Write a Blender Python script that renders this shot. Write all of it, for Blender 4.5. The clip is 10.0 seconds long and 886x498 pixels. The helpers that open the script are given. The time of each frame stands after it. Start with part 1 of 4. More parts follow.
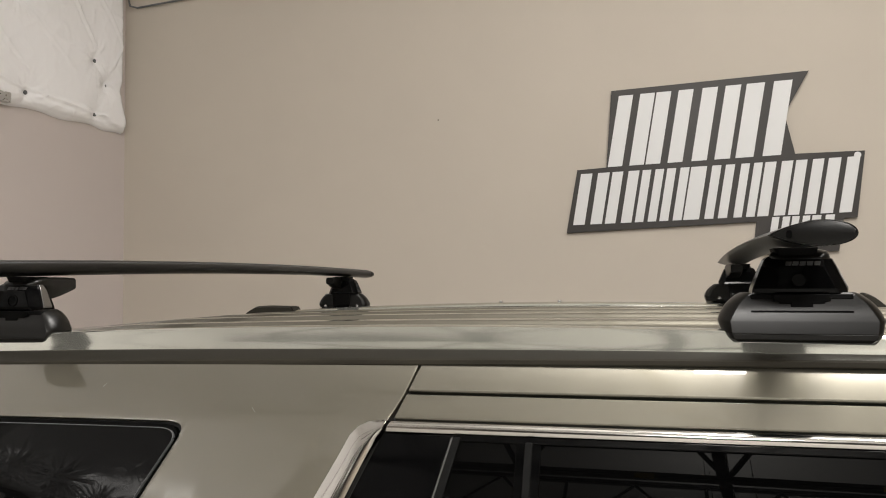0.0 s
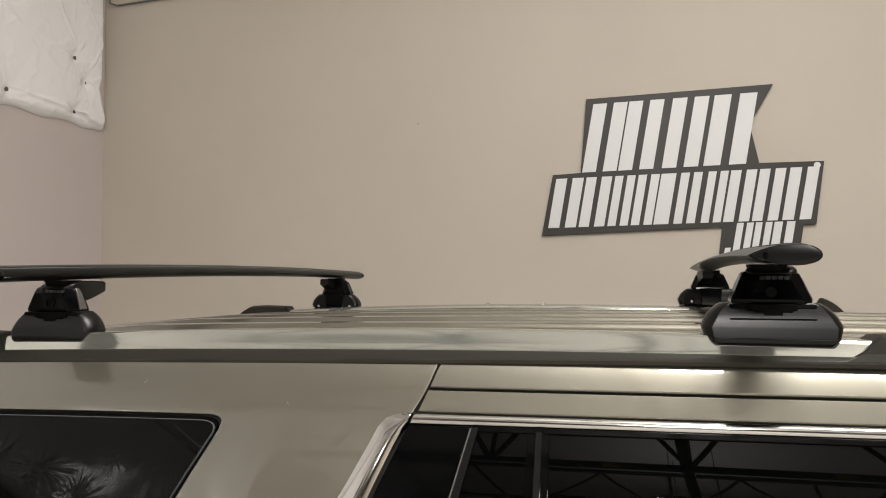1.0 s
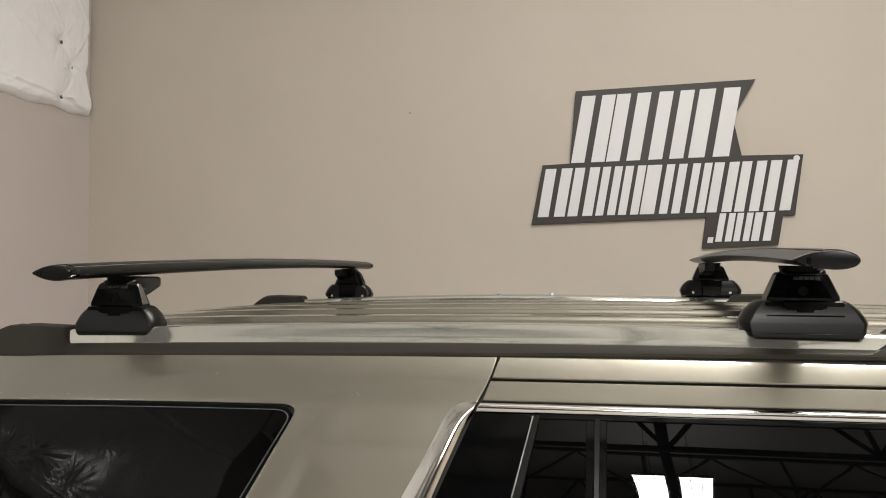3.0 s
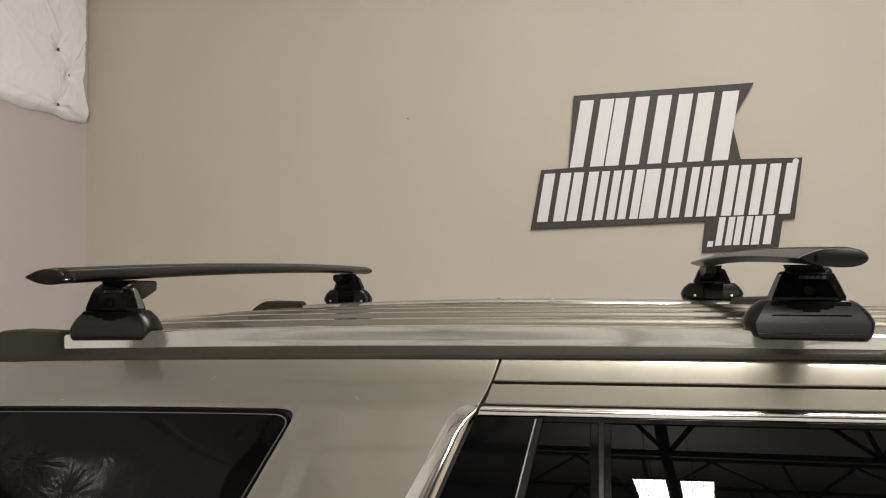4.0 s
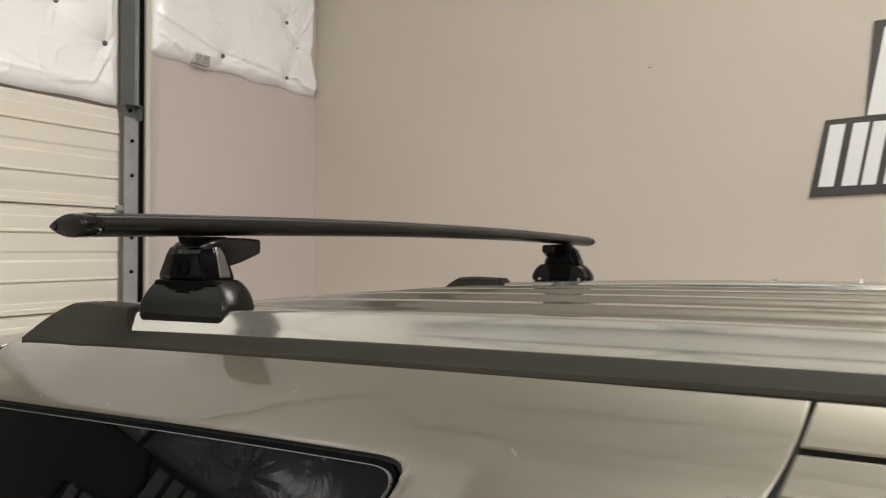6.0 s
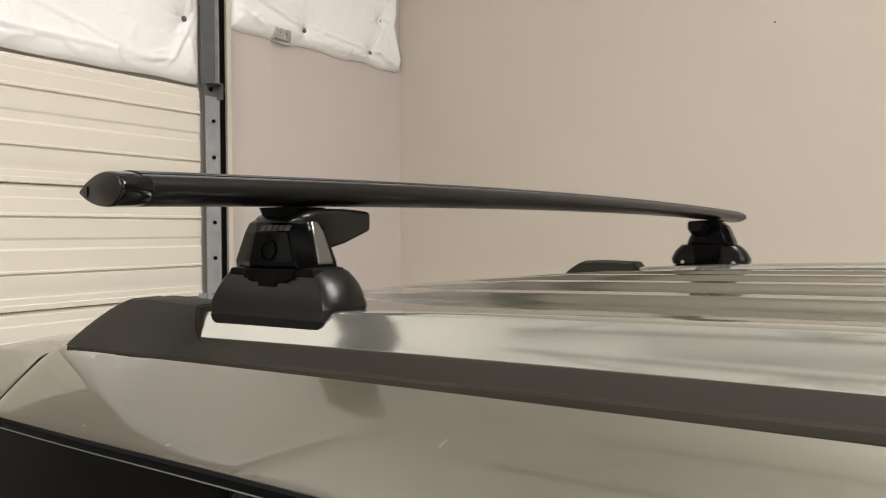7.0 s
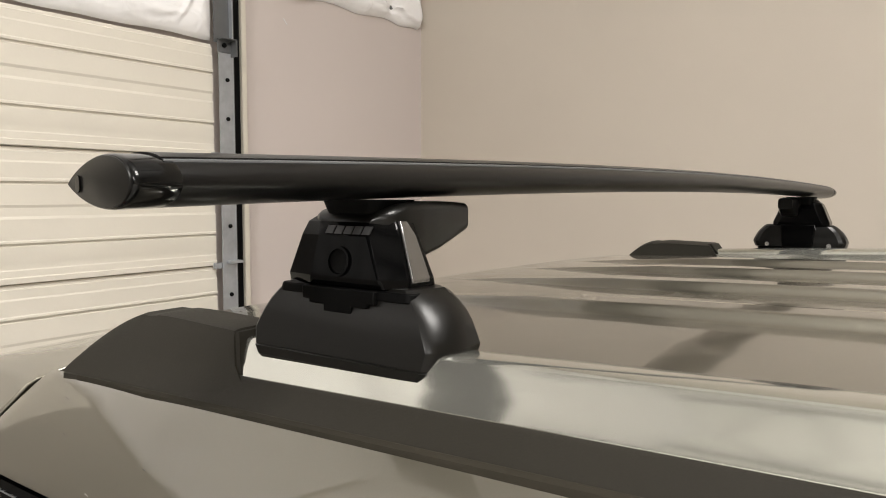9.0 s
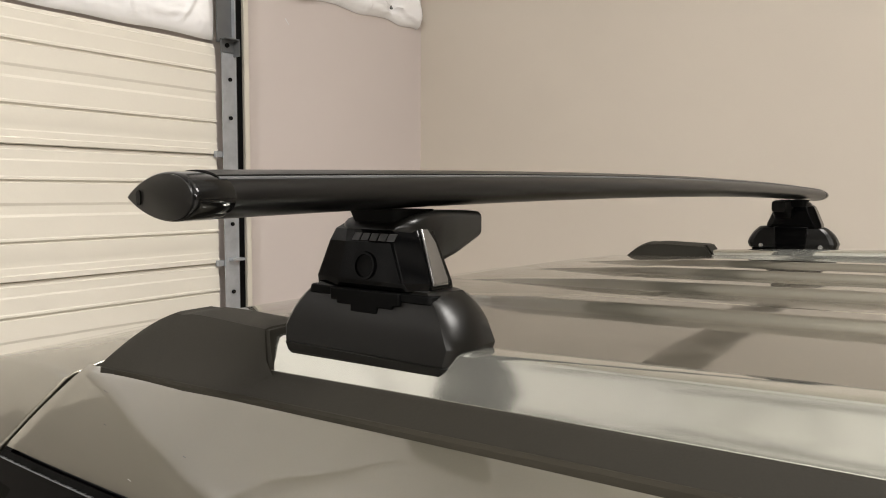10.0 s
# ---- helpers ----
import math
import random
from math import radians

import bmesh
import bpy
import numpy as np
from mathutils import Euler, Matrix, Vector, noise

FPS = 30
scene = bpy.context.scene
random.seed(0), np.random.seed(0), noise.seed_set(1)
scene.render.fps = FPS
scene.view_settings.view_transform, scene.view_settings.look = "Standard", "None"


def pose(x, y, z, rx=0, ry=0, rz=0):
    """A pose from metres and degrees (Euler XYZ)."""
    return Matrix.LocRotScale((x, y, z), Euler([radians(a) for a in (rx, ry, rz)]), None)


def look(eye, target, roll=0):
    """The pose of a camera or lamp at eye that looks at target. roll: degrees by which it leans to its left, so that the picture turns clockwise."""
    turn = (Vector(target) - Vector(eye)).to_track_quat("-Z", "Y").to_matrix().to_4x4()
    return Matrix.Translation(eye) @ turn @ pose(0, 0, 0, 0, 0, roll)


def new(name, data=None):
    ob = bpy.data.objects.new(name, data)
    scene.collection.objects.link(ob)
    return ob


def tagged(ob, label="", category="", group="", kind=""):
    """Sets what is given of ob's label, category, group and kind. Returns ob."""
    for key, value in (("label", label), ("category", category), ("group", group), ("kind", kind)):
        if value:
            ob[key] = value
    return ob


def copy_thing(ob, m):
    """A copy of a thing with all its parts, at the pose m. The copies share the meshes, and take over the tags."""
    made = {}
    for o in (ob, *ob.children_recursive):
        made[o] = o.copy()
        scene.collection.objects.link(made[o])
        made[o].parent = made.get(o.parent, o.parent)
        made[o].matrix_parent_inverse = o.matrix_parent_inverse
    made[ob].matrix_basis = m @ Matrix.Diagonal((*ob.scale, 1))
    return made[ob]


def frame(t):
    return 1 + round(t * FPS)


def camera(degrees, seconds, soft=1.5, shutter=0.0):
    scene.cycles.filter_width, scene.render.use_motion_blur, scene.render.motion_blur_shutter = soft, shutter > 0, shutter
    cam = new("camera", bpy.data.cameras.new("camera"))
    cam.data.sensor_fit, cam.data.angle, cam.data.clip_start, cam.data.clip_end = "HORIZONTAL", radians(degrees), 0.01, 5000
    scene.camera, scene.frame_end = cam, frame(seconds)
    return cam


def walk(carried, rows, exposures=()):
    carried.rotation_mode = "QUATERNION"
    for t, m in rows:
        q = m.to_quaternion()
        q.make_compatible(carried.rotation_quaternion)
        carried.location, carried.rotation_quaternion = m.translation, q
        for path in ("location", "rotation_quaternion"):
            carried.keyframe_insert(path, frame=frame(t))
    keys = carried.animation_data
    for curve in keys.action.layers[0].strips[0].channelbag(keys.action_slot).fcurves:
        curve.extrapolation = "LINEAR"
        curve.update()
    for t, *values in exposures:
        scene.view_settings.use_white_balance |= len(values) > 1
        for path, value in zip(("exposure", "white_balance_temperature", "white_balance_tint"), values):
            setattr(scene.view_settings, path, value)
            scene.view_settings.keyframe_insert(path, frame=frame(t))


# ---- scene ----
cam = camera(62.5, 10.0, soft=1.0, shutter=0.4)
PATH = [
    (0, (-0.183, 0.208, 1.992), (-0.696, 2.14, 2.074), -0.5),
    (0.5, (-0.211, 0.16, 1.998), (-0.67, 2.105, 2.082), -0.2),
    (1, (-0.225, 0.077, 2.009), (-0.649, 2.03, 2.083), 0.0),
    (1.5, (-0.248, -0.007, 2.013), (-0.643, 1.953, 2.075), 0.2),
    (2, (-0.311, -0.024, 2.023), (-0.686, 1.94, 2.07), 0.4),
    (2.5, (-0.352, -0.036, 2.029), (-0.702, 1.933, 2.065), 0.5),
    (3.8, (-0.342, -0.015, 2.037), (-0.671, 1.958, 2.062), -0.2),
    (4, (-0.354, -0.013, 2.024), (-0.688, 1.958, 2.073), -0.2),
    (4.5, (-0.377, 0.018, 2.013), (-0.728, 1.986, 2.066), -0.6),
    (5, (-0.397, 0.157, 1.999), (-0.844, 2.106, 2.055), -0.7),
    (5.3, (-0.411, 0.305, 2.009), (-1.037, 2.204, 2.059), 0.0),
    (5.5, (-0.394, 0.381, 2.012), (-1.139, 2.237, 2.049), 0.5),
    (6, (-0.441, 0.525, 1.989), (-1.395, 2.283, 1.987), 0.4),
    (6.2, (-0.472, 0.566, 1.98), (-1.478, 2.295, 1.972), 0.2),
    (7.5, (-0.769, 0.788, 1.978), (-1.933, 2.413, 1.907), -0.3),
    (8, (-0.82, 0.813, 1.985), (-1.986, 2.434, 1.886), -0.3),
    (8.5, (-0.833, 0.83, 1.996), (-1.99, 2.456, 1.867), -0.1),
    (9, (-0.838, 0.832, 2.005), (-1.989, 2.461, 1.856), 0.1),
    (9.5, (-0.832, 0.814, 2.012), (-1.978, 2.446, 1.854), 0.3),
    (10, (-0.826, 0.79, 2.014), (-1.969, 2.424, 1.857), 0.3),
]
walk(cam, [(t, look(eye, target, roll)) for t, eye, target, roll in PATH],
     [(0.0, -0.36), (4.8, -0.36), (5.5, -0.36), (6.2, -0.12), (7.3, 0.0), (9.0, 0.06), (10.0, 0.07)])

# ---- world and lights ----
world = bpy.data.worlds.new("world")
scene.world = world
world.use_nodes = True
world.node_tree.nodes["Background"].inputs[0].default_value = (0.9, 0.93, 1.0, 1)
world.node_tree.nodes["Background"].inputs[1].default_value = 0.02
# place, half width, watts down, watts up for added ceiling fill
# the pair past x = 4 is unseen, added to light the hall
FIXTURES = [(0.30, 1.1, 0.28, 102, 112), (1.12, 1.1, 0.28, 102, 112), (0.33, -6.0, 0.18, 480, 80), (0.83, -6.0, 0.18, 480, 80), (4.6, -6.0, 0.18, 260, 40), (5.1, -6.0, 0.18, 260, 40)]
FIXTURE_Z = 5.15


# ---- materials ----
def mat(name, color, rough=0.5, metal=0.0, vary=0.08, scale=6.0, bump=0.0, bump_scale=60.0, coat=0.0, stretch=(1, 1, 1), rough_vary=0.05, spec=0.5, coat_ior=1.5, coat_rough=0.015, wave=0.0, smear=0.0):
    m = bpy.data.materials.new(name)
    m.use_nodes = True
    nt = m.node_tree
    b = nt.nodes["Principled BSDF"]
    tc = nt.nodes.new("ShaderNodeTexCoord")
    mp = nt.nodes.new("ShaderNodeMapping")
    mp.inputs["Scale"].default_value = stretch
    nt.links.new(tc.outputs["Object"], mp.inputs["Vector"])
    n1 = nt.nodes.new("ShaderNodeTexNoise")
    n1.inputs["Scale"].default_value, n1.inputs["Detail"].default_value = scale, 6
    n2 = nt.nodes.new("ShaderNodeTexNoise")
    n2.inputs["Scale"].default_value, n2.inputs["Detail"].default_value = bump_scale, 4
    for n in (n1, n2):
        nt.links.new(mp.outputs[0], n.inputs["Vector"])
    mix = nt.nodes.new("ShaderNodeMix")
    mix.data_type = "RGBA"
    lo = [max(0, c * (1 - vary)) for c in color]
    hi = [min(1, c * (1 + vary)) for c in color]
    mix.inputs[6].default_value, mix.inputs[7].default_value = (*lo, 1), (*hi, 1)
    nt.links.new(n1.outputs["Fac"], mix.inputs[0])
    nt.links.new(mix.outputs[2], b.inputs["Base Color"])
    rr = nt.nodes.new("ShaderNodeMapRange")
    rr.inputs["From Min"].default_value, rr.inputs["From Max"].default_value = 0.3, 0.7
    rr.inputs["To Min"].default_value, rr.inputs["To Max"].default_value = max(0.0, rough - rough_vary), min(1, rough + rough_vary)
    nt.links.new(n2.outputs["Fac"] if bump else n1.outputs["Fac"], rr.inputs["Value"])
    nt.links.new(rr.outputs[0], b.inputs["Roughness"])
    b.inputs["Metallic"].default_value = metal
    b.inputs["Specular IOR Level"].default_value = spec
    b.inputs["Coat Weight"].default_value = coat
    b.inputs["Coat Roughness"].default_value = coat_rough
    b.inputs["Coat IOR"].default_value = coat_ior
    if bump:
        bp = nt.nodes.new("ShaderNodeBump")
        bp.inputs["Strength"].default_value, bp.inputs["Distance"].default_value = bump, 0.002
        nt.links.new(n2.outputs["Fac"], bp.inputs["Height"])
        nt.links.new(bp.outputs[0], b.inputs["Normal"])
    if wave:
        # slow unevenness of pressed sheet metal, and smears of dried dust on the clear coat
        n3, n4 = nt.nodes.new("ShaderNodeTexNoise"), nt.nodes.new("ShaderNodeTexNoise")
        n3.inputs["Scale"].default_value, n3.inputs["Detail"].default_value = 6.0, 1.5
        n4.inputs["Scale"].default_value, n4.inputs["Detail"].default_value = 16.0, 7
        n4.inputs["Distortion"].default_value = 1.2
        for n in (n3, n4):
            nt.links.new(mp.outputs[0], n.inputs["Vector"])
        bp = nt.nodes.new("ShaderNodeBump")
        bp.inputs["Strength"].default_value, bp.inputs["Distance"].default_value = 1.0, wave
        nt.links.new(n3.outputs["Fac"], bp.inputs["Height"])
        nt.links.new(bp.outputs[0], b.inputs["Normal"])
        nt.links.new(bp.outputs[0], b.inputs["Coat Normal"])
        cr = nt.nodes.new("ShaderNodeMapRange")
        cr.inputs["From Min"].default_value, cr.inputs["From Max"].default_value = 0.50, 0.72
        cr.inputs["To Min"].default_value, cr.inputs["To Max"].default_value = coat_rough, coat_rough + smear
        nt.links.new(n4.outputs["Fac"], cr.inputs["Value"])
        nt.links.new(cr.outputs[0], b.inputs["Coat Roughness"])
    return m


WALL = mat("wall_paint", (0.488, 0.438, 0.375), 0.75, vary=0.055, scale=1.7, bump=0.15, bump_scale=240)
WALL2 = mat("wall_paint_mauve", (0.56, 0.500, 0.475), 0.75, vary=0.03, scale=1.4, bump=0.15, bump_scale=240)
CONCRETE = mat("concrete", (0.40, 0.388, 0.365), 0.5, vary=0.2, scale=2.0, bump=0.2)
# low albedo stands in for the unlit south end of the hall
DIMWALL = mat("dim_wall", (0.14, 0.136, 0.13), 0.7, vary=0.3, scale=0.8)
# wall colour darkened so the car's glass and paint mirror less light
FARWALL = mat("far_wall_darkened", (0.165, 0.150, 0.134), 0.7, vary=0.12, scale=0.9)
ROOFDECK = mat("white_ceiling", (0.80, 0.795, 0.775), 0.7, vary=0.06, scale=1.0, bump=0.2, bump_scale=20)
STEEL = mat("dark_steel", (0.06, 0.06, 0.065), 0.5, metal=0.4, vary=0.2)
PLASTIC_FILM = mat("white_film", (0.92, 0.915, 0.93), 0.17, vary=0.02, scale=3, bump=0.02, bump_scale=30, spec=0.5)
TAPE = mat("silver_tape", (0.55, 0.55, 0.55), 0.3, metal=0.8, vary=0.15, scale=20, bump=0.4)
DOORPAINT = mat("cream_door", (0.70, 0.662, 0.585), 0.42, vary=0.04, scale=2.5, bump=0.08, bump_scale=90)
GALV = mat("galvanised", (0.40, 0.42, 0.45), 0.42, metal=0.6, vary=0.3, scale=18, bump=0.1)
GALV_DARK = mat("track_dark", (0.14, 0.145, 0.15), 0.5, metal=0.5, vary=0.25, scale=14)
BLACKHOLE = mat("black_gap", (0.003, 0.003, 0.003), 0.8, vary=0.1, spec=0.1)
CREAMTRIM = mat("cream_trim", (0.62, 0.58, 0.5), 0.5, vary=0.05, scale=8)
SIGNDARK = mat("sign_charcoal", (0.040, 0.036, 0.033), 0.42, spec=0.3, vary=0.08, scale=5)
SIGNWHITE = mat("sign_white", (0.64, 0.64, 0.64), 0.4, vary=0.02, scale=5)
PAINT = mat("champagne_paint", (0.180, 0.168, 0.134), 0.42, metal=0.9, vary=0.05, scale=900, coat=1.0, rough_vary=0.02, coat_ior=1.62, coat_rough=0.02, wave=0.0010, smear=0.16)
UNDER = mat("seam_black", (0.003, 0.003, 0.003), 0.6, vary=0.1)
SEAMDARK = mat("chip_dark", (0.06, 0.056, 0.05), 0.6, vary=0.2)
CHIPPALE = mat("chip_pale", (0.30, 0.29, 0.26), 0.5, vary=0.2)
ALU = mat("satin_aluminium", (0.575, 0.575, 0.522), 0.11, metal=0.88, vary=0.07, scale=22, stretch=(0.06, 1, 1), rough_vary=0.02)
DUSTY = mat("dusty_moulding", (0.021, 0.0185, 0.0135), 0.7, spec=0.10, vary=0.5, scale=26, bump=0.15, bump_scale=500, stretch=(0.35, 1, 1))
MOULD = mat("grey_moulding", (0.018, 0.0164, 0.0128), 0.58, spec=0.12, vary=0.15, scale=9, bump=0.08, bump_scale=700)
CHROME = mat("chrome", (0.54, 0.52, 0.49), 0.10, metal=1.0, vary=0.03, scale=8, rough_vary=0.03)
GLASS = mat("privacy_glass", (0.001, 0.001, 0.001), 0.012, vary=0.1, rough_vary=0.004, spec=0.11)
GLOSSBLACK = mat("gloss_black", (0.0012, 0.0012, 0.0013), 0.07, vary=0.1, rough_vary=0.02, spec=0.11)
SEALBLACK = mat("satin_seal", (0.008, 0.008, 0.008), 0.24, vary=0.15, scale=30, spec=0.08, rough_vary=0.05)
BARBLACK = mat("bar_black", (0.0035, 0.0033, 0.0032), 0.31, spec=0.30, vary=0.0, scale=3, rough_vary=0.0)
CAPBLACK = mat("cap_black", (0.003, 0.003, 0.003), 0.13, vary=0.1, rough_vary=0.03, spec=0.26)
PADBLACK = mat("pad_black", (0.0035, 0.0033, 0.0028), 0.30, spec=0.26, vary=0.12, scale=20, bump=0.006, bump_scale=1200, rough_vary=0.025)
TRIMGREY = mat("satin_grey", (0.20, 0.197, 0.195), 0.22, metal=0.9, vary=0.05, scale=30)
RUBBER = mat("rubber", (0.0018, 0.0018, 0.0018), 0.55, spec=0.05, vary=0.1, scale=40)
LETTERGREY = mat("grey_print", (0.022, 0.022, 0.022), 0.4, vary=0.03)
SCREWSTEEL = mat("screw_steel", (0.7, 0.7, 0.7), 0.25, metal=1.0, vary=0.1)
TYRE = mat("tyre", (0.02, 0.02, 0.02), 0.8, vary=0.2, scale=20)
REDLENS = mat("red_lens", (0.25, 0.01, 0.01), 0.1, vary=0.1)
YELLOW = mat("yellow_plastic", (0.7, 0.5, 0.05), 0.4, vary=0.1)
TUBE = bpy.data.materials.new("tube_glow")
TUBE.use_nodes = True
TUBE.node_tree.nodes["Principled BSDF"].inputs["Emission Color"].default_value = (1.0, 0.95, 0.86, 1)
TUBE.node_tree.nodes["Principled BSDF"].inputs["Emission Strength"].default_value = 6.0


# ---- mesh helpers ----
def part(name, bm, material, parent=None, label="", smooth=True, bevel=0.0, angle=35):
    me = bpy.data.meshes.new(name)
    bmesh.ops.recalc_face_normals(bm, faces=bm.faces)
    bm.to_mesh(me)
    bm.free()
    me.materials.append(material)
    ob = new(name, me)
    if smooth:
        for p in me.polygons:
            p.use_smooth = True
        me.set_sharp_from_angle(angle=radians(angle))
    if bevel:
        mod = ob.modifiers.new("bevel", "BEVEL")
        mod.width, mod.segments, mod.limit_method, mod.angle_limit = bevel, 2, "ANGLE", radians(35)
    if parent is not None:
        ob.parent = parent
    if label:
        ob["label"] = label
    return ob


def empty(name, at=(0, 0, 0), parent=None):
    ob = new(name)
    ob.location = at
    ob.empty_display_size = 0.05
    if parent is not None:
        ob.parent = parent
    return ob


def box(bm, x0, x1, y0, y1, z0, z1):
    v = [bm.verts.new(p) for p in ((x0, y0, z0), (x1, y0, z0), (x1, y1, z0), (x0, y1, z0), (x0, y0, z1), (x1, y0, z1), (x1, y1, z1), (x0, y1, z1))]
    for f in ((0, 3, 2, 1), (4, 5, 6, 7), (0, 1, 5, 4), (1, 2, 6, 5), (2, 3, 7, 6), (3, 0, 4, 7)):
        bm.faces.new([v[i] for i in f])
    return v


def boxes(*dims):
    bm = bmesh.new()
    for d in dims:
        box(bm, *d)
    return bm


def loft(rings, cap=True, closed=True):
    bm = bmesh.new()
    rows = [[bm.verts.new(p) for p in r] for r in rings]
    n = len(rows[0])
    for a, b in zip(rows, rows[1:]):
        for i in range(n if closed else n - 1):
            j = (i + 1) % n
            bm.faces.new((a[i], a[j], b[j], b[i]))
    if cap and closed:
        bm.faces.new(list(reversed(rows[0])))
        bm.faces.new(rows[-1])
    return bm


def prism(poly, place):
    """A solid from a polygon: place(u, v, k) gives the point on its back (k=0) and front (k=1)."""
    return loft([[place(u, v, 0) for u, v in poly], [place(u, v, 1) for u, v in poly]])


def tube(points, r, n=8):
    bm = bmesh.new()
    rings = []
    pts = [Vector(p) for p in points]
    for i, p in enumerate(pts):
        d = (pts[min(i + 1, len(pts) - 1)] - pts[max(i - 1, 0)]).normalized()
        s = d.cross(Vector((0.13, 0.21, 1))).normalized()
        t = d.cross(s)
        rings.append([p + r * (math.cos(6.28319 * k / n) * s + math.sin(6.28319 * k / n) * t) for k in range(n)])
    bm.free()
    return loft(rings)


def cyl(c, axis, r, h, n=16):
    a = Vector(axis).normalized()
    return tube([Vector(c), Vector(c) + a * h], r, n)


def rrect(a, b, r, n=4):
    """Corner points of a rounded rectangle of half sizes a, b about the origin."""
    out = []
    for k, (sx, sy) in enumerate(((1, 1), (-1, 1), (-1, -1), (1, -1))):
        for i in range(n + 1):
            t = radians(90 * (k + i / n))
            out.append((sx * (a - r) + r * math.cos(t), sy * (b - r) + r * math.sin(t)))
    return out


def lerp(xs, ys, x):
    return float(np.interp(x, xs, ys))


# ---- the hall ----
WX, NY, CEIL = -3.545, 4.43, 7.0
tagged(part("floor", boxes((WX - 0.3, 8.0, -16.0, NY + 0.3, -0.2, 0.0)), CONCRETE, smooth=False), "grey sealed concrete floor of the workshop hall", "floor", kind="structure")
tagged(part("ceiling", boxes((WX - 0.3, 8.0, -16.0, NY + 0.3, CEIL, CEIL + 0.2)), ROOFDECK, smooth=False), "white insulated ceiling above open steel trusses", "ceiling", kind="structure")
tagged(part("wall_north", boxes((WX, 8.0, NY, NY + 0.2, 0, CEIL)), WALL, smooth=False), "beige painted smooth wall that carries the sign", "wall", kind="structure")
tagged(part("wall_east", boxes((8.0, 8.2, -16.0, NY + 0.2, 0, CEIL)), WALL, smooth=False), "beige painted hall wall", "wall", kind="structure")
tagged(part("wall_south", boxes((WX, 8.0, -16.2, -16.0, 0, CEIL)), DIMWALL, smooth=False), "far wall of the hall, coloured dark in place of low light", "wall", kind="structure")
DY0, DY1, DTOP = 0.52, 2.872, 2.655
tagged(part("wall_west", boxes((WX - 0.2, WX, DY1 + 0.02, NY + 0.2, 0, CEIL), (WX - 0.2, WX, DY0, DY1 + 0.02, 2.6, CEIL)), WALL2, smooth=False),
       "mauve-beige painted wall with the overhead door opening", "wall", kind="structure")


tagged(part("wall_west_far", boxes((WX - 0.2, WX, -16.0, DY0, 0, CEIL)), FARWALL, smooth=False), "stretch of the hall wall past the door, colour darkened for what the car mirrors", "wall", kind="structure")


def make_truss(y):
    t = tagged(empty("roof_truss", (0, y, 0)), "dark painted open-web steel roof truss", "truss", "roof trusses", "structure")
    part("top_chord", boxes((WX, 8.0, -0.05, 0.05, CEIL - 0.10, CEIL - 0.004)), STEEL, t, smooth=False)
    part("bottom_chord", boxes((WX, 8.0, -0.05, 0.05, 5.06, 5.13)), STEEL, t, smooth=False)
    for i in range(6):
        x = WX + 0.3 + i * 1.8
        part("web_rod", tube([(x, 0, 5.12), (x + 0.9, 0, CEIL - 0.09)], 0.030, 6), STEEL, t)
        part("web_rod", tube([(x + 0.9, 0, CEIL - 0.09), (x + 1.8, 0, 5.12)], 0.030, 6), STEEL, t)
        part("web_post", tube([(x + 1.8, 0, 5.12), (x + 1.8, 0, CEIL - 0.09)], 0.026, 6), STEEL, t)
    return t


for y in (-12.0, -9.5, -7.0, -3.9, -1.6, 2.2):
    make_truss(y)
for x in (-0.33, 1.60):
    tagged(part("load_tag", boxes((x - 0.085, x + 0.085, -3.849, -3.843, 5.025, 5.105)), YELLOW, smooth=False, bevel=0.002), "small yellow load tag fixed to the roof truss", "tag", "load tags")
beam = part("hall_beam", boxes((-0.05, 0.05, -9.0, 9.0, 5.135, 5.4)), STEEL, smooth=False)
beam.location, beam.rotation_euler = (0.58, -6.0, 0), (0, 0, radians(7.0))
tagged(beam, "dark steel beam running under the ceiling", "beam", kind="structure")


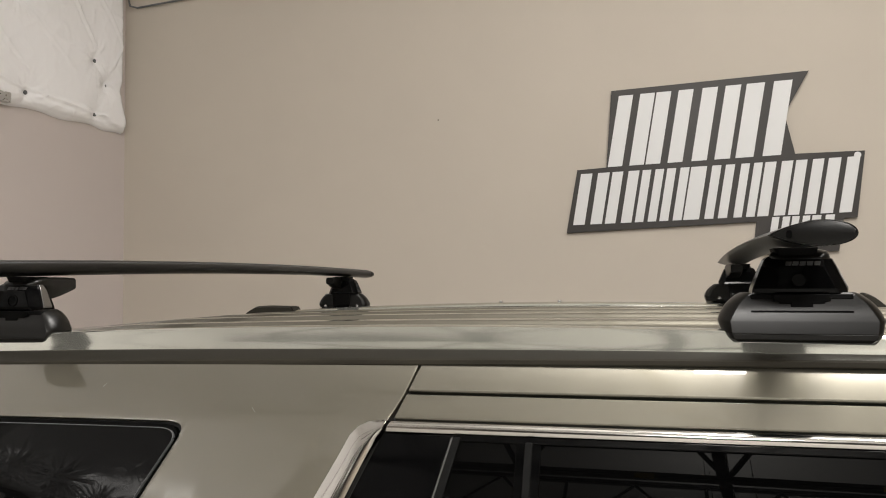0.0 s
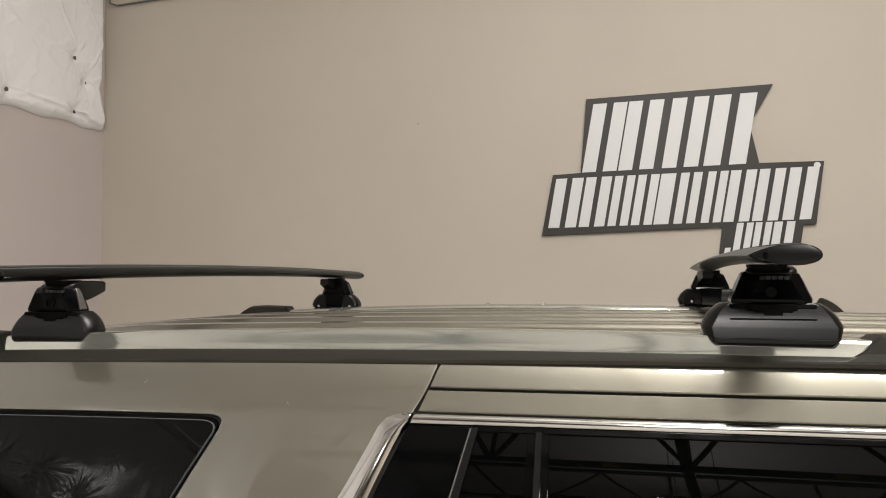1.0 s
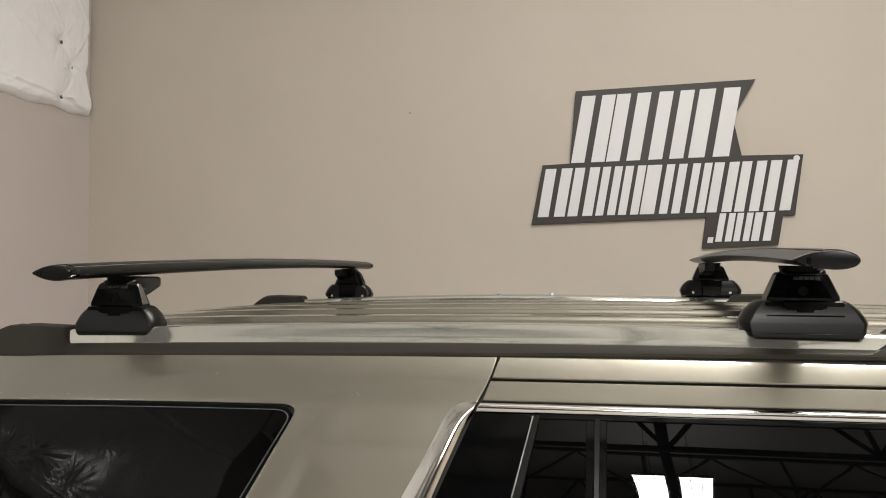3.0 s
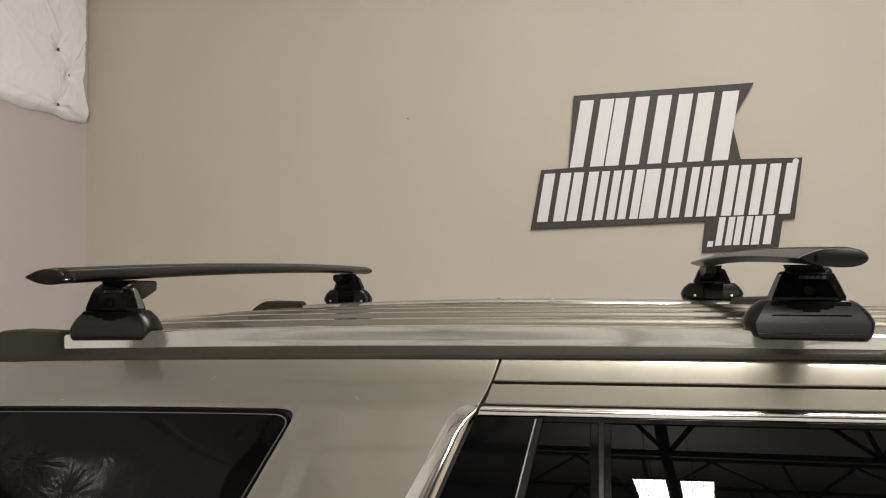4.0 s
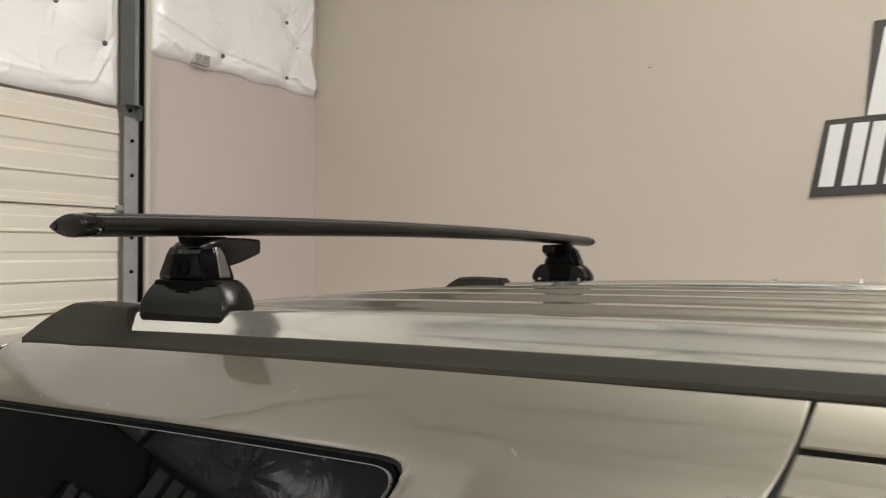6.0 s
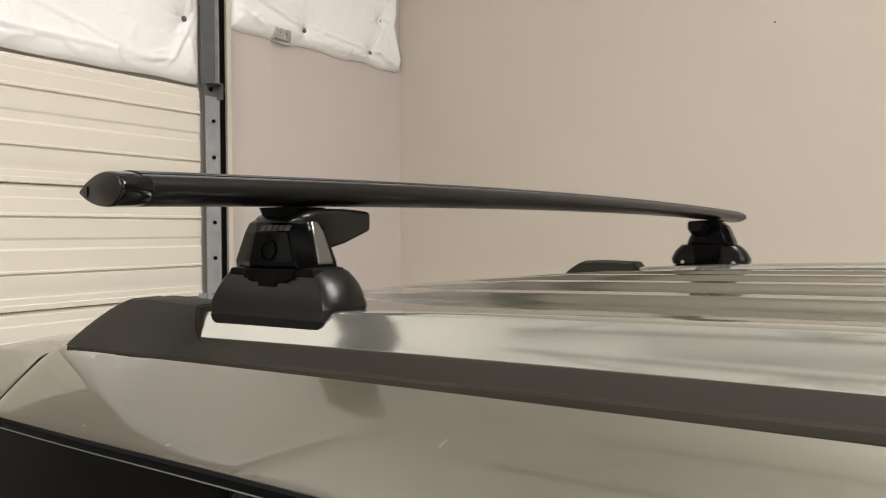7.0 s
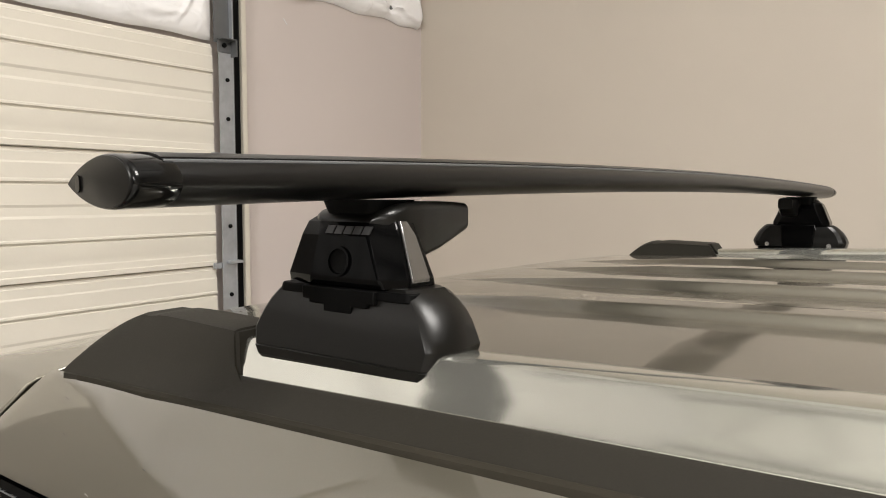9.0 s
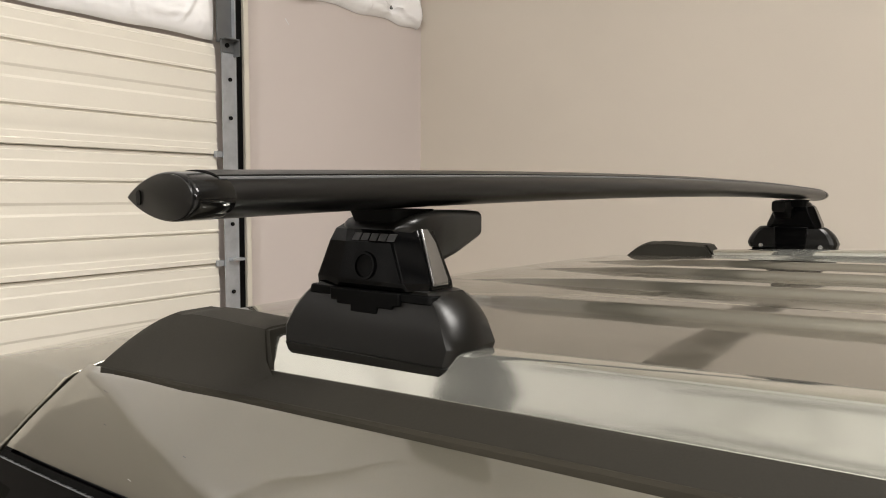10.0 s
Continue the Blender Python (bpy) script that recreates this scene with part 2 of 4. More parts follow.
def make_fixture(x, y, half, down, up):
    f = tagged(empty("high_bay_light", (x, y, FIXTURE_Z)), "white suspended fluorescent high-bay light, switched on", "ceiling light", "hall lights")
    bm = loft([[(a, b, 0.0) for a, b in ((-half, -0.6), (half, -0.6), (half, 0.6), (-half, 0.6))],
               [(a, b, 0.05) for a, b in ((-half + 0.06, -0.6), (half - 0.06, -0.6), (half - 0.06, 0.6), (-half + 0.06, 0.6))]])
    part("housing", bm, ROOFDECK, f, smooth=False)
    f.rotation_euler = (0, 0, radians(7.0 if y < 0 else 0.0))
    for k in range(3):
        part("tube", cyl(((k - 1) * (half - 0.055), -0.57, -0.012), (0, 1, 0), 0.009, 1.14, 8), TUBE, f, "glowing fluorescent tube")
    # dark wires added to draw the gaps between the tubes
    for k in (-1, 1):
        part("tube_gap_wire", tube([(k * half / 3, -0.6, -0.045), (k * half / 3, 0.6, -0.045)], 0.004, 5), STEEL, f)
    for b in (-0.59, 0.59):
        part("end_plate", boxes((-half, half, b - 0.008, b + 0.008, -0.055, 0.0)), STEEL, f, smooth=False)
    for b in (-0.45, 0.45):
        part("hanger", tube([(0, b, 0.05), (0, b, CEIL - FIXTURE_Z)], 0.004, 5), STEEL, f)
    # one lamp faces down; the upward one is added to brighten the ceiling
    for watts, z, turn in ((down, -0.03, 0.0), (up, 0.07, math.pi)):
        la = bpy.data.lights.new("high_bay_and_fill_lamp", "AREA")
        la.shape, la.size, la.size_y, la.energy, la.color = "RECTANGLE", 2 * half - 0.02, 1.14, watts, (1.0, 0.965, 0.92)
        lo = new("lamp", la)
        lo.location, lo.rotation_euler = (0, 0, z), (turn, 0, 0)
        lo.parent = f


for fixture in FIXTURES:
    make_fixture(*fixture)


# ---- west wall: overhead door, track, insulation ----
def blanket(name, y0, y1, z0, z1, xw, depth, buttons, folds, label, seed, ragged=0.012, bulge=0.0, step=0.0095, crease=0.007, rays=4.5, wrinkle=1.0, reach=0.075, swell=0.30, lean=0.0):
    """Insulation behind white film, pulled in at the buttons, with creases that run out from them and folds along lines."""
    ny, nz = int((y1 - y0) / step), int((z1 - z0) / step)
    rows = []
    for j in range(nz + 1):
        row = []
        for i in range(ny + 1):
            u, v = i / ny, j / nz
            y, z = y0 + (y1 - y0) * u, z0 + (z1 - z0) * v
            e = min(u * (y1 - y0), (1 - u) * (y1 - y0), v * (z1 - z0), (1 - v) * (z1 - z0))
            soft = min(1.0, e / 0.05)
            h = depth * (1 + lean * max(0.0, u - 0.7) ** 2) * min(1.0, e / 0.06) ** 0.5
            h *= 0.88 + swell * noise.noise(Vector((y * 2.7 + seed, z * 2.7, 0.3)))
            h += soft * 0.0022 * noise.noise(Vector((y * 9 + seed, z * 5, 1.7)))
            ridge = 1 - abs(noise.noise(Vector((y * 6.5 + seed, z * 8.0, 4.2))))
            fine = 1 - abs(noise.noise(Vector((y * 17 + seed, z * 13, 8.4))))
            low = 1 + 1.6 * math.exp(-((z - z0) / 0.09) ** 2)
            h += soft * low * wrinkle * (0.0034 * max(0.0, ridge) ** 12 + 0.0016 * max(0.0, fine) ** 10)
            for by, bz, *pull in buttons:
                dy, dz = y - by, z - bz
                d = math.hypot(dy, dz)
                if d < 0.45:
                    h *= 1 - 0.72 * min(1.0, sum(pull or (1.0,))) * math.exp(-(d / 0.055) ** 1.2)
                    a = math.atan2(dz, dy)
                    ridge = (1 - abs(noise.noise(Vector((math.cos(a) * rays + by, math.sin(a) * rays + bz, 0.3)))) * 2.2) ** 3
                    h += crease * sum(pull or (1.0,)) * soft * math.exp(-((d - reach) / reach) ** 2) * max(0.0, ridge)
            for ay, az, cy, cz, amp in folds:
                ly, lz = cy - ay, cz - az
                n2 = ly * ly + lz * lz
                t = max(0.0, min(1.0, ((y - ay) * ly + (z - az) * lz) / n2))
                wob = 0.015 * noise.noise(Vector((t * 4 + seed, ay * 5, az * 5)))
                dist = ((y - ay) * lz - (z - az) * ly) / math.sqrt(n2) + wob
                fade = math.sin(math.pi * min(1, max(0, t * 0.9 + 0.05))) if 0 < t < 1 else 0.0
                h += amp * soft * fade * 0.55 * (math.exp(-(dist / 0.0085) ** 2) - 0.5 * math.exp(-((dist - 0.018) / 0.011) ** 2))
            edge = (1 - min(1, v * nz / 5)) * ragged * noise.noise(Vector((y * 5 + seed, 3.1, 0.2)))
            side = u ** 6 * (0.012 * noise.noise(Vector((z * 6 + seed, 0.4, 2.2))) + bulge * math.exp(-((z - z0 - 0.085) / 0.07) ** 2) - bulge - 0.5 * bulge * math.exp(-((z - z0 - 0.29) / 0.05) ** 2))
            row.append((xw + max(0.003, h), y + side, z + edge))
        rows.append(row)
    ob = tagged(empty(name, (0, 0, 0)), label, "insulation", "wall insulation")
    part("film", loft(rows, closed=False), PLASTIC_FILM, ob, angle=80)
    for by, bz, *pull in buttons:
        part("button", cyl((xw + depth * 0.22, by, bz), (1, 0, 0), 0.013, 0.012, 12), GALV_DARK, ob, "dark round washer")
    return ob


blanket("insulation_blanket", 3.075, 4.426, 2.982, 4.9, WX, 0.055,
        [(4.115, 3.41), (4.224, 3.274), (3.57, 3.072), (4.118, 3.064), (3.5, 3.62), (4.1, 3.95), (3.5, 4.2)],
        [(3.05, 3.20, 3.62, 3.06, 0.016), (3.50, 3.10, 4.30, 3.05, 0.015), (3.08, 3.62, 3.70, 3.10, 0.010), (3.10, 3.85, 3.95, 3.30, 0.008), (4.08, 3.42, 4.40, 3.22, 0.010), (3.75, 3.95, 4.20, 3.40, 0.012),
         (4.20, 3.30, 4.42, 3.62, 0.012), (3.08, 3.10, 3.35, 3.00, 0.012), (4.05, 3.10, 4.42, 3.00, 0.016), (3.9, 4.1, 4.40, 3.55, 0.012), (3.08, 3.40, 3.25, 3.15, 0.014), (3.6, 3.02, 4.2, 3.02, 0.010)],
        "white plastic-faced insulation blanket with dark button washers", 2.0, 0.03, 0.040)
blanket("insulation_blanket", -0.6, 2.884, 2.668, 4.9, -3.525, 0.05,
        [(2.798, 2.949), (2.55, 3.08), (2.0, 2.92), (1.4, 3.0), (2.6, 3.5), (2.0, 3.5), (1.2, 3.5)],
        [(1.0, 2.76, 2.86, 2.74, 0.014), (2.68, 2.70, 2.86, 3.00, 0.014), (2.80, 2.95, 2.86, 3.4, 0.012), (2.5, 2.72, 2.80, 2.76, 0.012), (2.55, 3.1, 2.80, 3.5, 0.010), (2.0, 2.9, 2.6, 2.74, 0.008)],
        "white plastic-faced insulation blanket above the overhead door", 7.0)
blanket("insulation_blanket", -3.60, -0.65, 2.67, 4.1, WX, 0.055, [(-1.33, 2.945, 1.2), (-0.97, 2.89, 0.8), (-1.785, 2.84, 0.2), (-1.80, 3.44, 0.12)],
        [(-2.2, 2.76, -0.7, 2.78, 0.010)], "white plastic-faced insulation blanket on the upper wall", 11.0, step=0.012, crease=0.026, rays=6.0, wrinkle=0.0, reach=0.115, swell=0.10, lean=12.0)
for y0, y1, z0, z1, seed in ((-0.60, 4.426, 4.905, CEIL - 0.05, 5.0), (-3.60, -0.65, 4.105, CEIL - 0.05, 3.0), (-9.0, -3.65, 5.0, CEIL - 0.05, 8.0)):
    blanket("insulation_blanket", y0, y1, z0, z1, WX, 0.055, [(y0 + (k + 0.5) * (y1 - y0) / 4, z0 + 0.6) for k in range(4)], [], "white plastic-faced insulation blanket under the roof", seed, step=0.04, wrinkle=0.0)
tagged(part("silver_tape", boxes((WX + 0.010, WX + 0.050, 3.338, 3.448, 2.980, 3.058)), TAPE, bevel=0.002), "crumpled patch of silver foil tape on the insulation edge", "tape")

door = tagged(empty("door_1"), "closed cream sectional overhead door with horizontal ribs", "garage door", kind="structure")
SECT = 0.481


def rib_profile(z0, z1):
    """Depth of a section's face over its height: two sharp beads, two shallow bands, a lip at the joint."""
    knots = [(0.0, -0.010), (0.003, 0.004), (0.021, 0.005), (0.025, 0.0), (0.047, 0.0), (0.052, -0.002), (0.071, -0.002), (0.079, 0.0),
             (0.130, 0.0), (0.134, -0.007), (0.139, -0.007), (0.142, 0.003), (0.149, 0.003), (0.153, 0.0),
             (0.226, 0.0), (0.236, -0.004), (0.266, -0.004), (0.276, 0.0),
             (0.346, 0.0), (0.350, -0.007), (0.356, -0.007), (0.359, 0.003), (0.367, 0.003), (0.371, 0.0),
             (0.424, 0.0), (0.431, -0.003), (0.462, -0.003), (0.466, -0.010), (0.477, -0.012), (0.479, -0.014)]
    return [(x, z0 + k) for k, x in knots if z0 + k < z1]


for k in range(6):
    z0 = 2.171 - SECT * (k - 0)
    z1 = min(DTOP, z0 + SECT)
    if z1 < 0.02:
        continue
    prof = [(x, max(z, 0.0)) for x, z in rib_profile(z0, z1)]
    ring = [(-3.545, prof[0][1])] + prof + [(-3.545, prof[-1][1])]
    part("panel", loft([[((x if x == -3.545 else -3.50 + x), y, z) for x, z in ring] for y in (DY0, DY1)]), DOORPAINT, door, angle=20)
    if 0.1 < z0 < 2.4:
        part("end_hinge", boxes((-3.498, -3.478, DY1 - 0.02, DY1 + 0.085, z0 - 0.012, z0 + 0.014)), GALV, door, smooth=False, bevel=0.002)

track = tagged(empty("door_track"), "galvanised vertical steel door track bolted beside the overhead door", "door track")
for side, y in ((1, DY1),):
    part("angle_flange", boxes((-3.475, -3.470, y + 0.012, y + 0.082, 0.0, 2.66)), GALV, track, smooth=False)
    part("upper_rail", boxes((-3.495, -3.489, y + 0.004, y + 0.082, 2.66, 4.9)), GALV_DARK, track, smooth=False)
    part("web", boxes((-3.50, -3.468, y + 0.082, y + 0.087, 0.0, 4.9)), GALV, track, smooth=False)
    part("channel", boxes((-3.54, -3.515, y + 0.090, y + 0.158, 0.0, 4.9)), BLACKHOLE, track, smooth=False)
    part("inner_lip", boxes((-3.515, -3.505, y + 0.104, y + 0.120, 0.0, 4.9)), GALV_DARK, track, smooth=False)
    part("bracket", boxes((-3.474, -3.466, y + 0.006, y + 0.074, 2.615, 2.672), (-3.474, -3.430, y + 0.074, y + 0.079, 2.600, 2.672), (-3.474, -3.430, y + 0.006, y + 0.079, 2.668, 2.673)), GALV_DARK, track, "bent steel bracket", smooth=False)
    part("bolt", cyl((-3.466, y + 0.034, 2.645), (1, 0, 0), 0.010, 0.010, 6), BLACKHOLE, track)
    for z in (2.5, 2.332, 2.03, 1.864, 1.56, 1.39):
        part("bolt", cyl((-3.471, y + 0.052, z), (1, 0, 0), 0.009, 0.008, 8), BLACKHOLE, track)
    for z in (1.70,):
        part("clip", boxes((-3.475, -3.44, y + 0.03, y + 0.10, z, z + 0.012)), GALV, track, smooth=False, bevel=0.002)
part("jamb_strip", boxes((WX, -3.505, DY1 + 0.164, DY1 + 0.192, 0.0, 4.9)), CREAMTRIM, track, "cream painted jamb strip", smooth=False, bevel=0.004)

# scuffs and fixings on the walls
scuff = tagged(part("wall_scuff", prism([(3.322, 2.850), (3.326, 2.853), (3.350, 2.825), (3.347, 2.822)], lambda u, v, k: (WX + 0.0008 * k, u, v)), SIGNWHITE, smooth=False), "short pale scuff on the painted wall", "scuff", kind="structure")
tagged(part("wall_nail", cyl((-1.326, NY + 0.002, 2.951), (0, -1, 0), 0.004, 0.005, 8), BLACKHOLE), "small dark nail in the beige wall", "nail")
tagged(part("conduit", tube([(-3.50, 4.395, 4.9), (-3.50, 4.40, 3.92), (-3.49, 4.405, 3.87), (-3.44, 4.415, 3.855), (-3.3, 4.418, 3.865), (-2.6, 4.418, 3.90), (-0.5, 4.418, 3.99)], 0.0065, 8), GALV_DARK),
       "thin grey cable run along the top of the wall", "cable")

# ---- sign ----
sign = tagged(empty("wall_sign", (0, NY, 0)), "charcoal cut-out logo sign board with white slanted shapes", "sign")
SIGN_EDGE = [(-0.305, 3.047), (0.717, 3.08), (0.593, 2.856), (0.640, 2.640), (0.973, 2.640), (0.928, 2.293), (0.864, 2.291), (0.837, 2.121), (0.419, 2.103), (0.441, 2.284), (-0.568, 2.248), (-0.502, 2.605), (-0.340, 2.613)]
part("board", prism(SIGN_EDGE, lambda x, z, k: (x, -0.004 - 0.014 * k, z)), SIGNDARK, sign, smooth=False)
# rows of plain slanted shapes: mid-height spans, half height, rise and slant
SIGN_ROWS = [
    (2.826, 0.200, 0.025, 0.17, [(-0.298, -0.102), (-0.093, 0.103), (0.150, 0.348), (0.376, 0.603)]),
    (2.450, 0.145, 0.021, 0.17, [(-0.506, -0.346), (-0.330, -0.184), (-0.166, -0.052), (-0.035, 0.082), (0.091, 0.173), (0.200, 0.316), (0.348, 0.455), (0.468, 0.605), (0.620, 0.755), (0.777, 0.925)]),
    (2.216, 0.082, 0.021, 0.17, [(0.505, 0.593), (0.604, 0.690), (0.701, 0.808)]),
]
for zc, hh, rise, slant, spans in SIGN_ROWS:
    for a, b in spans:
        w = b - a
        t = 0.40 * w
        if w < 0.09 and hh > 0.1:
            pieces = [(a, b, -hh, hh)]
        else:
            pieces = [(a, a + t, -hh, hh), (b - t, b, -hh, hh)]
        for s0, s1, d0, d1 in pieces:
            quad = [(x + slant * dz, zc + dz + rise * (x - 0.15)) for x, dz in ((s0, d0), (s1, d0), (s1, d1), (s0, d1))]
            part("white_bar", prism(quad, lambda x, z, k: (x, -0.0182 - 0.003 * k, z)), SIGNWHITE, sign, smooth=False)
part("white_dot", cyl((0.937, -0.018, 2.618), (0, -1, 0), 0.017, 0.003, 16), SIGNWHITE, sign)
part("white_dot", prism([(0.447, 2.134), (0.477, 2.135), (0.483, 2.168), (0.453, 2.167)], lambda x, z, k: (x, -0.0182 - 0.003 * k, z)), SIGNWHITE, sign, smooth=False)

copy_thing(sign, pose(WX, -1.46, -0.42, 0, 0, 90))

# ---- the car ----
CY = 1.755
YAW = radians(-0.8)
suv = tagged(empty("suv", (-1.15 + 1.15 * math.cos(YAW) - (CY - 1.155) * math.sin(YAW), 1.155 + 1.15 * math.sin(YAW) + (CY - 1.155) * math.cos(YAW), 0)), "champagne metallic full-size SUV with dark tinted windows and chrome trim", "car")
suv.rotation_euler = (0, 0, YAW)


def R(x):
    return 1.903 - 0.0133 * x * x - 0.09 * max(0.0, -x - 1.3) ** 2


PROF_DZ = [0.02, -0.014, -0.030, -0.052, -0.080, -0.104, -0.160, -0.26, -0.42, -0.62]
PROF_D = [0.600, 0.626, 0.640, 0.657, 0.675, 0.687, 0.712, 0.750, 0.800, 0.850]


FINE = np.linspace(-0.06, 0.70, 1521)
KERN = np.exp(-(np.arange(-60, 61) * 0.0005 / 0.012) ** 2)
FINE_D = np.convolve(np.interp(FINE, [-0.10, -0.02] + [-v for v in PROF_DZ[1:]] + [0.8], [0.44, 0.576] + PROF_D[1:] + [0.89]), KERN / KERN.sum(), "same")


def side_d(x, z):
    """Half width of the upper body at a place along the car and a height."""
    dz = z - R(x)
    d = float(np.interp(-dz, FINE[70:-70], FINE_D[70:-70]))
    return d - 0.05 * max(0.0, -x - 1.25) ** 1.5 - 0.03 * max(0.0, x - 0.7) ** 2


def side_pt(x, z, off, sg):
    e = 0.004
    dd = (side_d(x, z - e) - side_d(x, z + e)) / (2 * e)
    n = Vector((dd and 0.0, 1.0, dd)).normalized()
    return (x, -sg * (side_d(x, z) + off * n[1]), z + off * n[2])


def skin(name, top, bot, material, parent, sg=1, off=0.0, thick=0.012, rows=8, cols=24, bevel=0.0015, label="", bulge=0.0, peak=0.5):
    """A curved panel on the car's side between two edges, given as points (x, z) along each."""
    def along(pts, n):
        p = np.array(pts, float)
        s = np.r_[0, np.cumsum(np.hypot(*(p[1:] - p[:-1]).T))]
        t = np.linspace(0, s[-1], n)
        return list(zip(np.interp(t, s, p[:, 0]), np.interp(t, s, p[:, 1])))
    a, b = along(top, cols), along(bot, cols)
    rise = [bulge * (math.sin(math.pi / 2 * k / rows / peak) if k / rows <= peak else math.cos(math.pi / 2 * (k / rows - peak) / (1 - peak))) for k in range(rows + 1)]
    bm = bmesh.new()
    grids = []
    for o in (off, off - thick):
        grids.append([[bm.verts.new(side_pt(p[0] + (q[0] - p[0]) * k / rows, p[1] + (q[1] - p[1]) * k / rows, o + (rise[k] if o == off else 0), sg)) for p, q in zip(a, b)] for k in range(rows + 1)])
    f, g = grids
    for k in range(rows):
        for i in range(cols - 1):
            bm.faces.new((f[k][i], f[k][i + 1], f[k + 1][i + 1], f[k + 1][i]))
            bm.faces.new((g[k][i], g[k + 1][i], g[k + 1][i + 1], g[k][i + 1]))
    for i in range(cols - 1):
        bm.faces.new((f[0][i], g[0][i], g[0][i + 1], f[0][i + 1]))
        bm.faces.new((f[rows][i], f[rows][i + 1], g[rows][i + 1], g[rows][i]))
    for k in range(rows):
        bm.faces.new((f[k][0], f[k + 1][0], g[k + 1][0], g[k][0]))
        bm.faces.new((f[k][-1], g[k][-1], g[k + 1][-1], f[k + 1][-1]))
    return part(name, bm, material, parent, label, bevel=bevel, angle=50)


def skin_grid(name, rows, material, parent, sg=1, off=0.0, thick=0.012, label=""):
    """A curved panel on the car's side from rows of points (x, z); None leaves a hole."""
    bm = bmesh.new()
    v = [[bm.verts.new(side_pt(p[0], p[1], off + (p[2] if len(p) > 2 else 0.0), sg)) if p else None for p in r] for r in rows]
    for a, b in zip(v, v[1:]):
        for i in range(len(a) - 1):
            q = (a[i], a[i + 1], b[i + 1], b[i])
            if all(q):
                bm.faces.new(q if sg > 0 else q[::-1])
    for w in [w for w in bm.verts if not w.link_faces]:
        bm.verts.remove(w)
    me = bpy.data.meshes.new(name)
    bm.to_mesh(me)
    bm.free()
    me.materials.append(material)
    ob = new(name, me)
    for p in me.polygons:
        p.use_smooth = True
    so = ob.modifiers.new("thickness", "SOLIDIFY")
    so.thickness, so.offset = thick, 1.0
    be = ob.modifiers.new("edge", "BEVEL")
    be.width, be.segments, be.limit_method, be.angle_limit = 0.0012, 2, "ANGLE", radians(50)
    ob.parent = parent
    if label:
        ob["label"] = label
    return ob


# inner shell: dark, behind every gap
rings = []
for x in np.linspace(-1.62, 1.0, 30):
    zs = [R(x) - 0.03, R(x) - 0.08, R(x) - 0.16, R(x) - 0.3, R(x) - 0.62]
    ring = [(x, -(side_d(x, z) - 0.014), z) for z in zs]
    rings.append(ring + [(x, -y, z) for x, y, z in reversed(ring)])
part("inner_shell", loft(rings), UNDER, suv, "black inner body behind the panel gaps")

# roof panel with four pressed beads
nx, nyy = 130, 260
rows = []
for i in range(nx + 1):
    x = -1.450 + (1.02 + 1.450) * i / nx
    row = []
    for j in range(nyy + 1):
        d = -0.545 + 1.09 * j / nyy
        z = R(x) + 0.004 + 0.009 * (1 - (d / 0.545) ** 2)
        for c in (-0.27, -0.09, 0.09, 0.27):
            tip = max(0.0, min(1.0, (x + 1.40) / 0.22)) * max(0.0, min(1.0, (0.75 - x) / 0.18))
            w = 0.036 * (0.25 + 0.75 * tip)
            q = abs(d - c) / w
            if q < 1:
                k2 = 1.0 if q < 0.5 else 0.5 + 0.5 * math.cos(math.pi * (q - 0.5) / 0.5)
                z += 0.0095 * tip * k2
        row.append((x, d, z))
    rows.append(row)
part("roof_panel", loft(rows, closed=False), PAINT, suv, angle=60)


def mb(x):
    return 1.8915 + 0.0112 * x - 0.0102 * x * x - 0.05 * max(0.0, -x - 1.42) ** 2


def sb(x):
    return R(x) - 0.001


def mt(x):
    return mb(x) + 0.008 + (sb(x) - mb(x) - 0.008) * max(0.0, min(1.0, (x + 1.427) / 0.015, (0.42 - x) / 0.02))


def st(x):
    return 1.9207 - 0.0206 * x - 0.0309 * x * x


for sg in (1, -1):
    part("roof_edge", loft([[(x, -sg * d, z) for d, z in ((0.535, R(x) + 0.003), (0.565, R(x) - 0.001), (0.595, R(x) - 0.007), (0.612, lerp([0, 1], [R(x) - 0.012, mb(x) + 0.004], 0.6)), (0.617, mb(x) + 0.003), (0.617, mb(x) - 0.01), (0.535, mb(x) - 0.02))] for x in np.linspace(-1.447, 1.0, 50)]), PAINT, suv, angle=45)

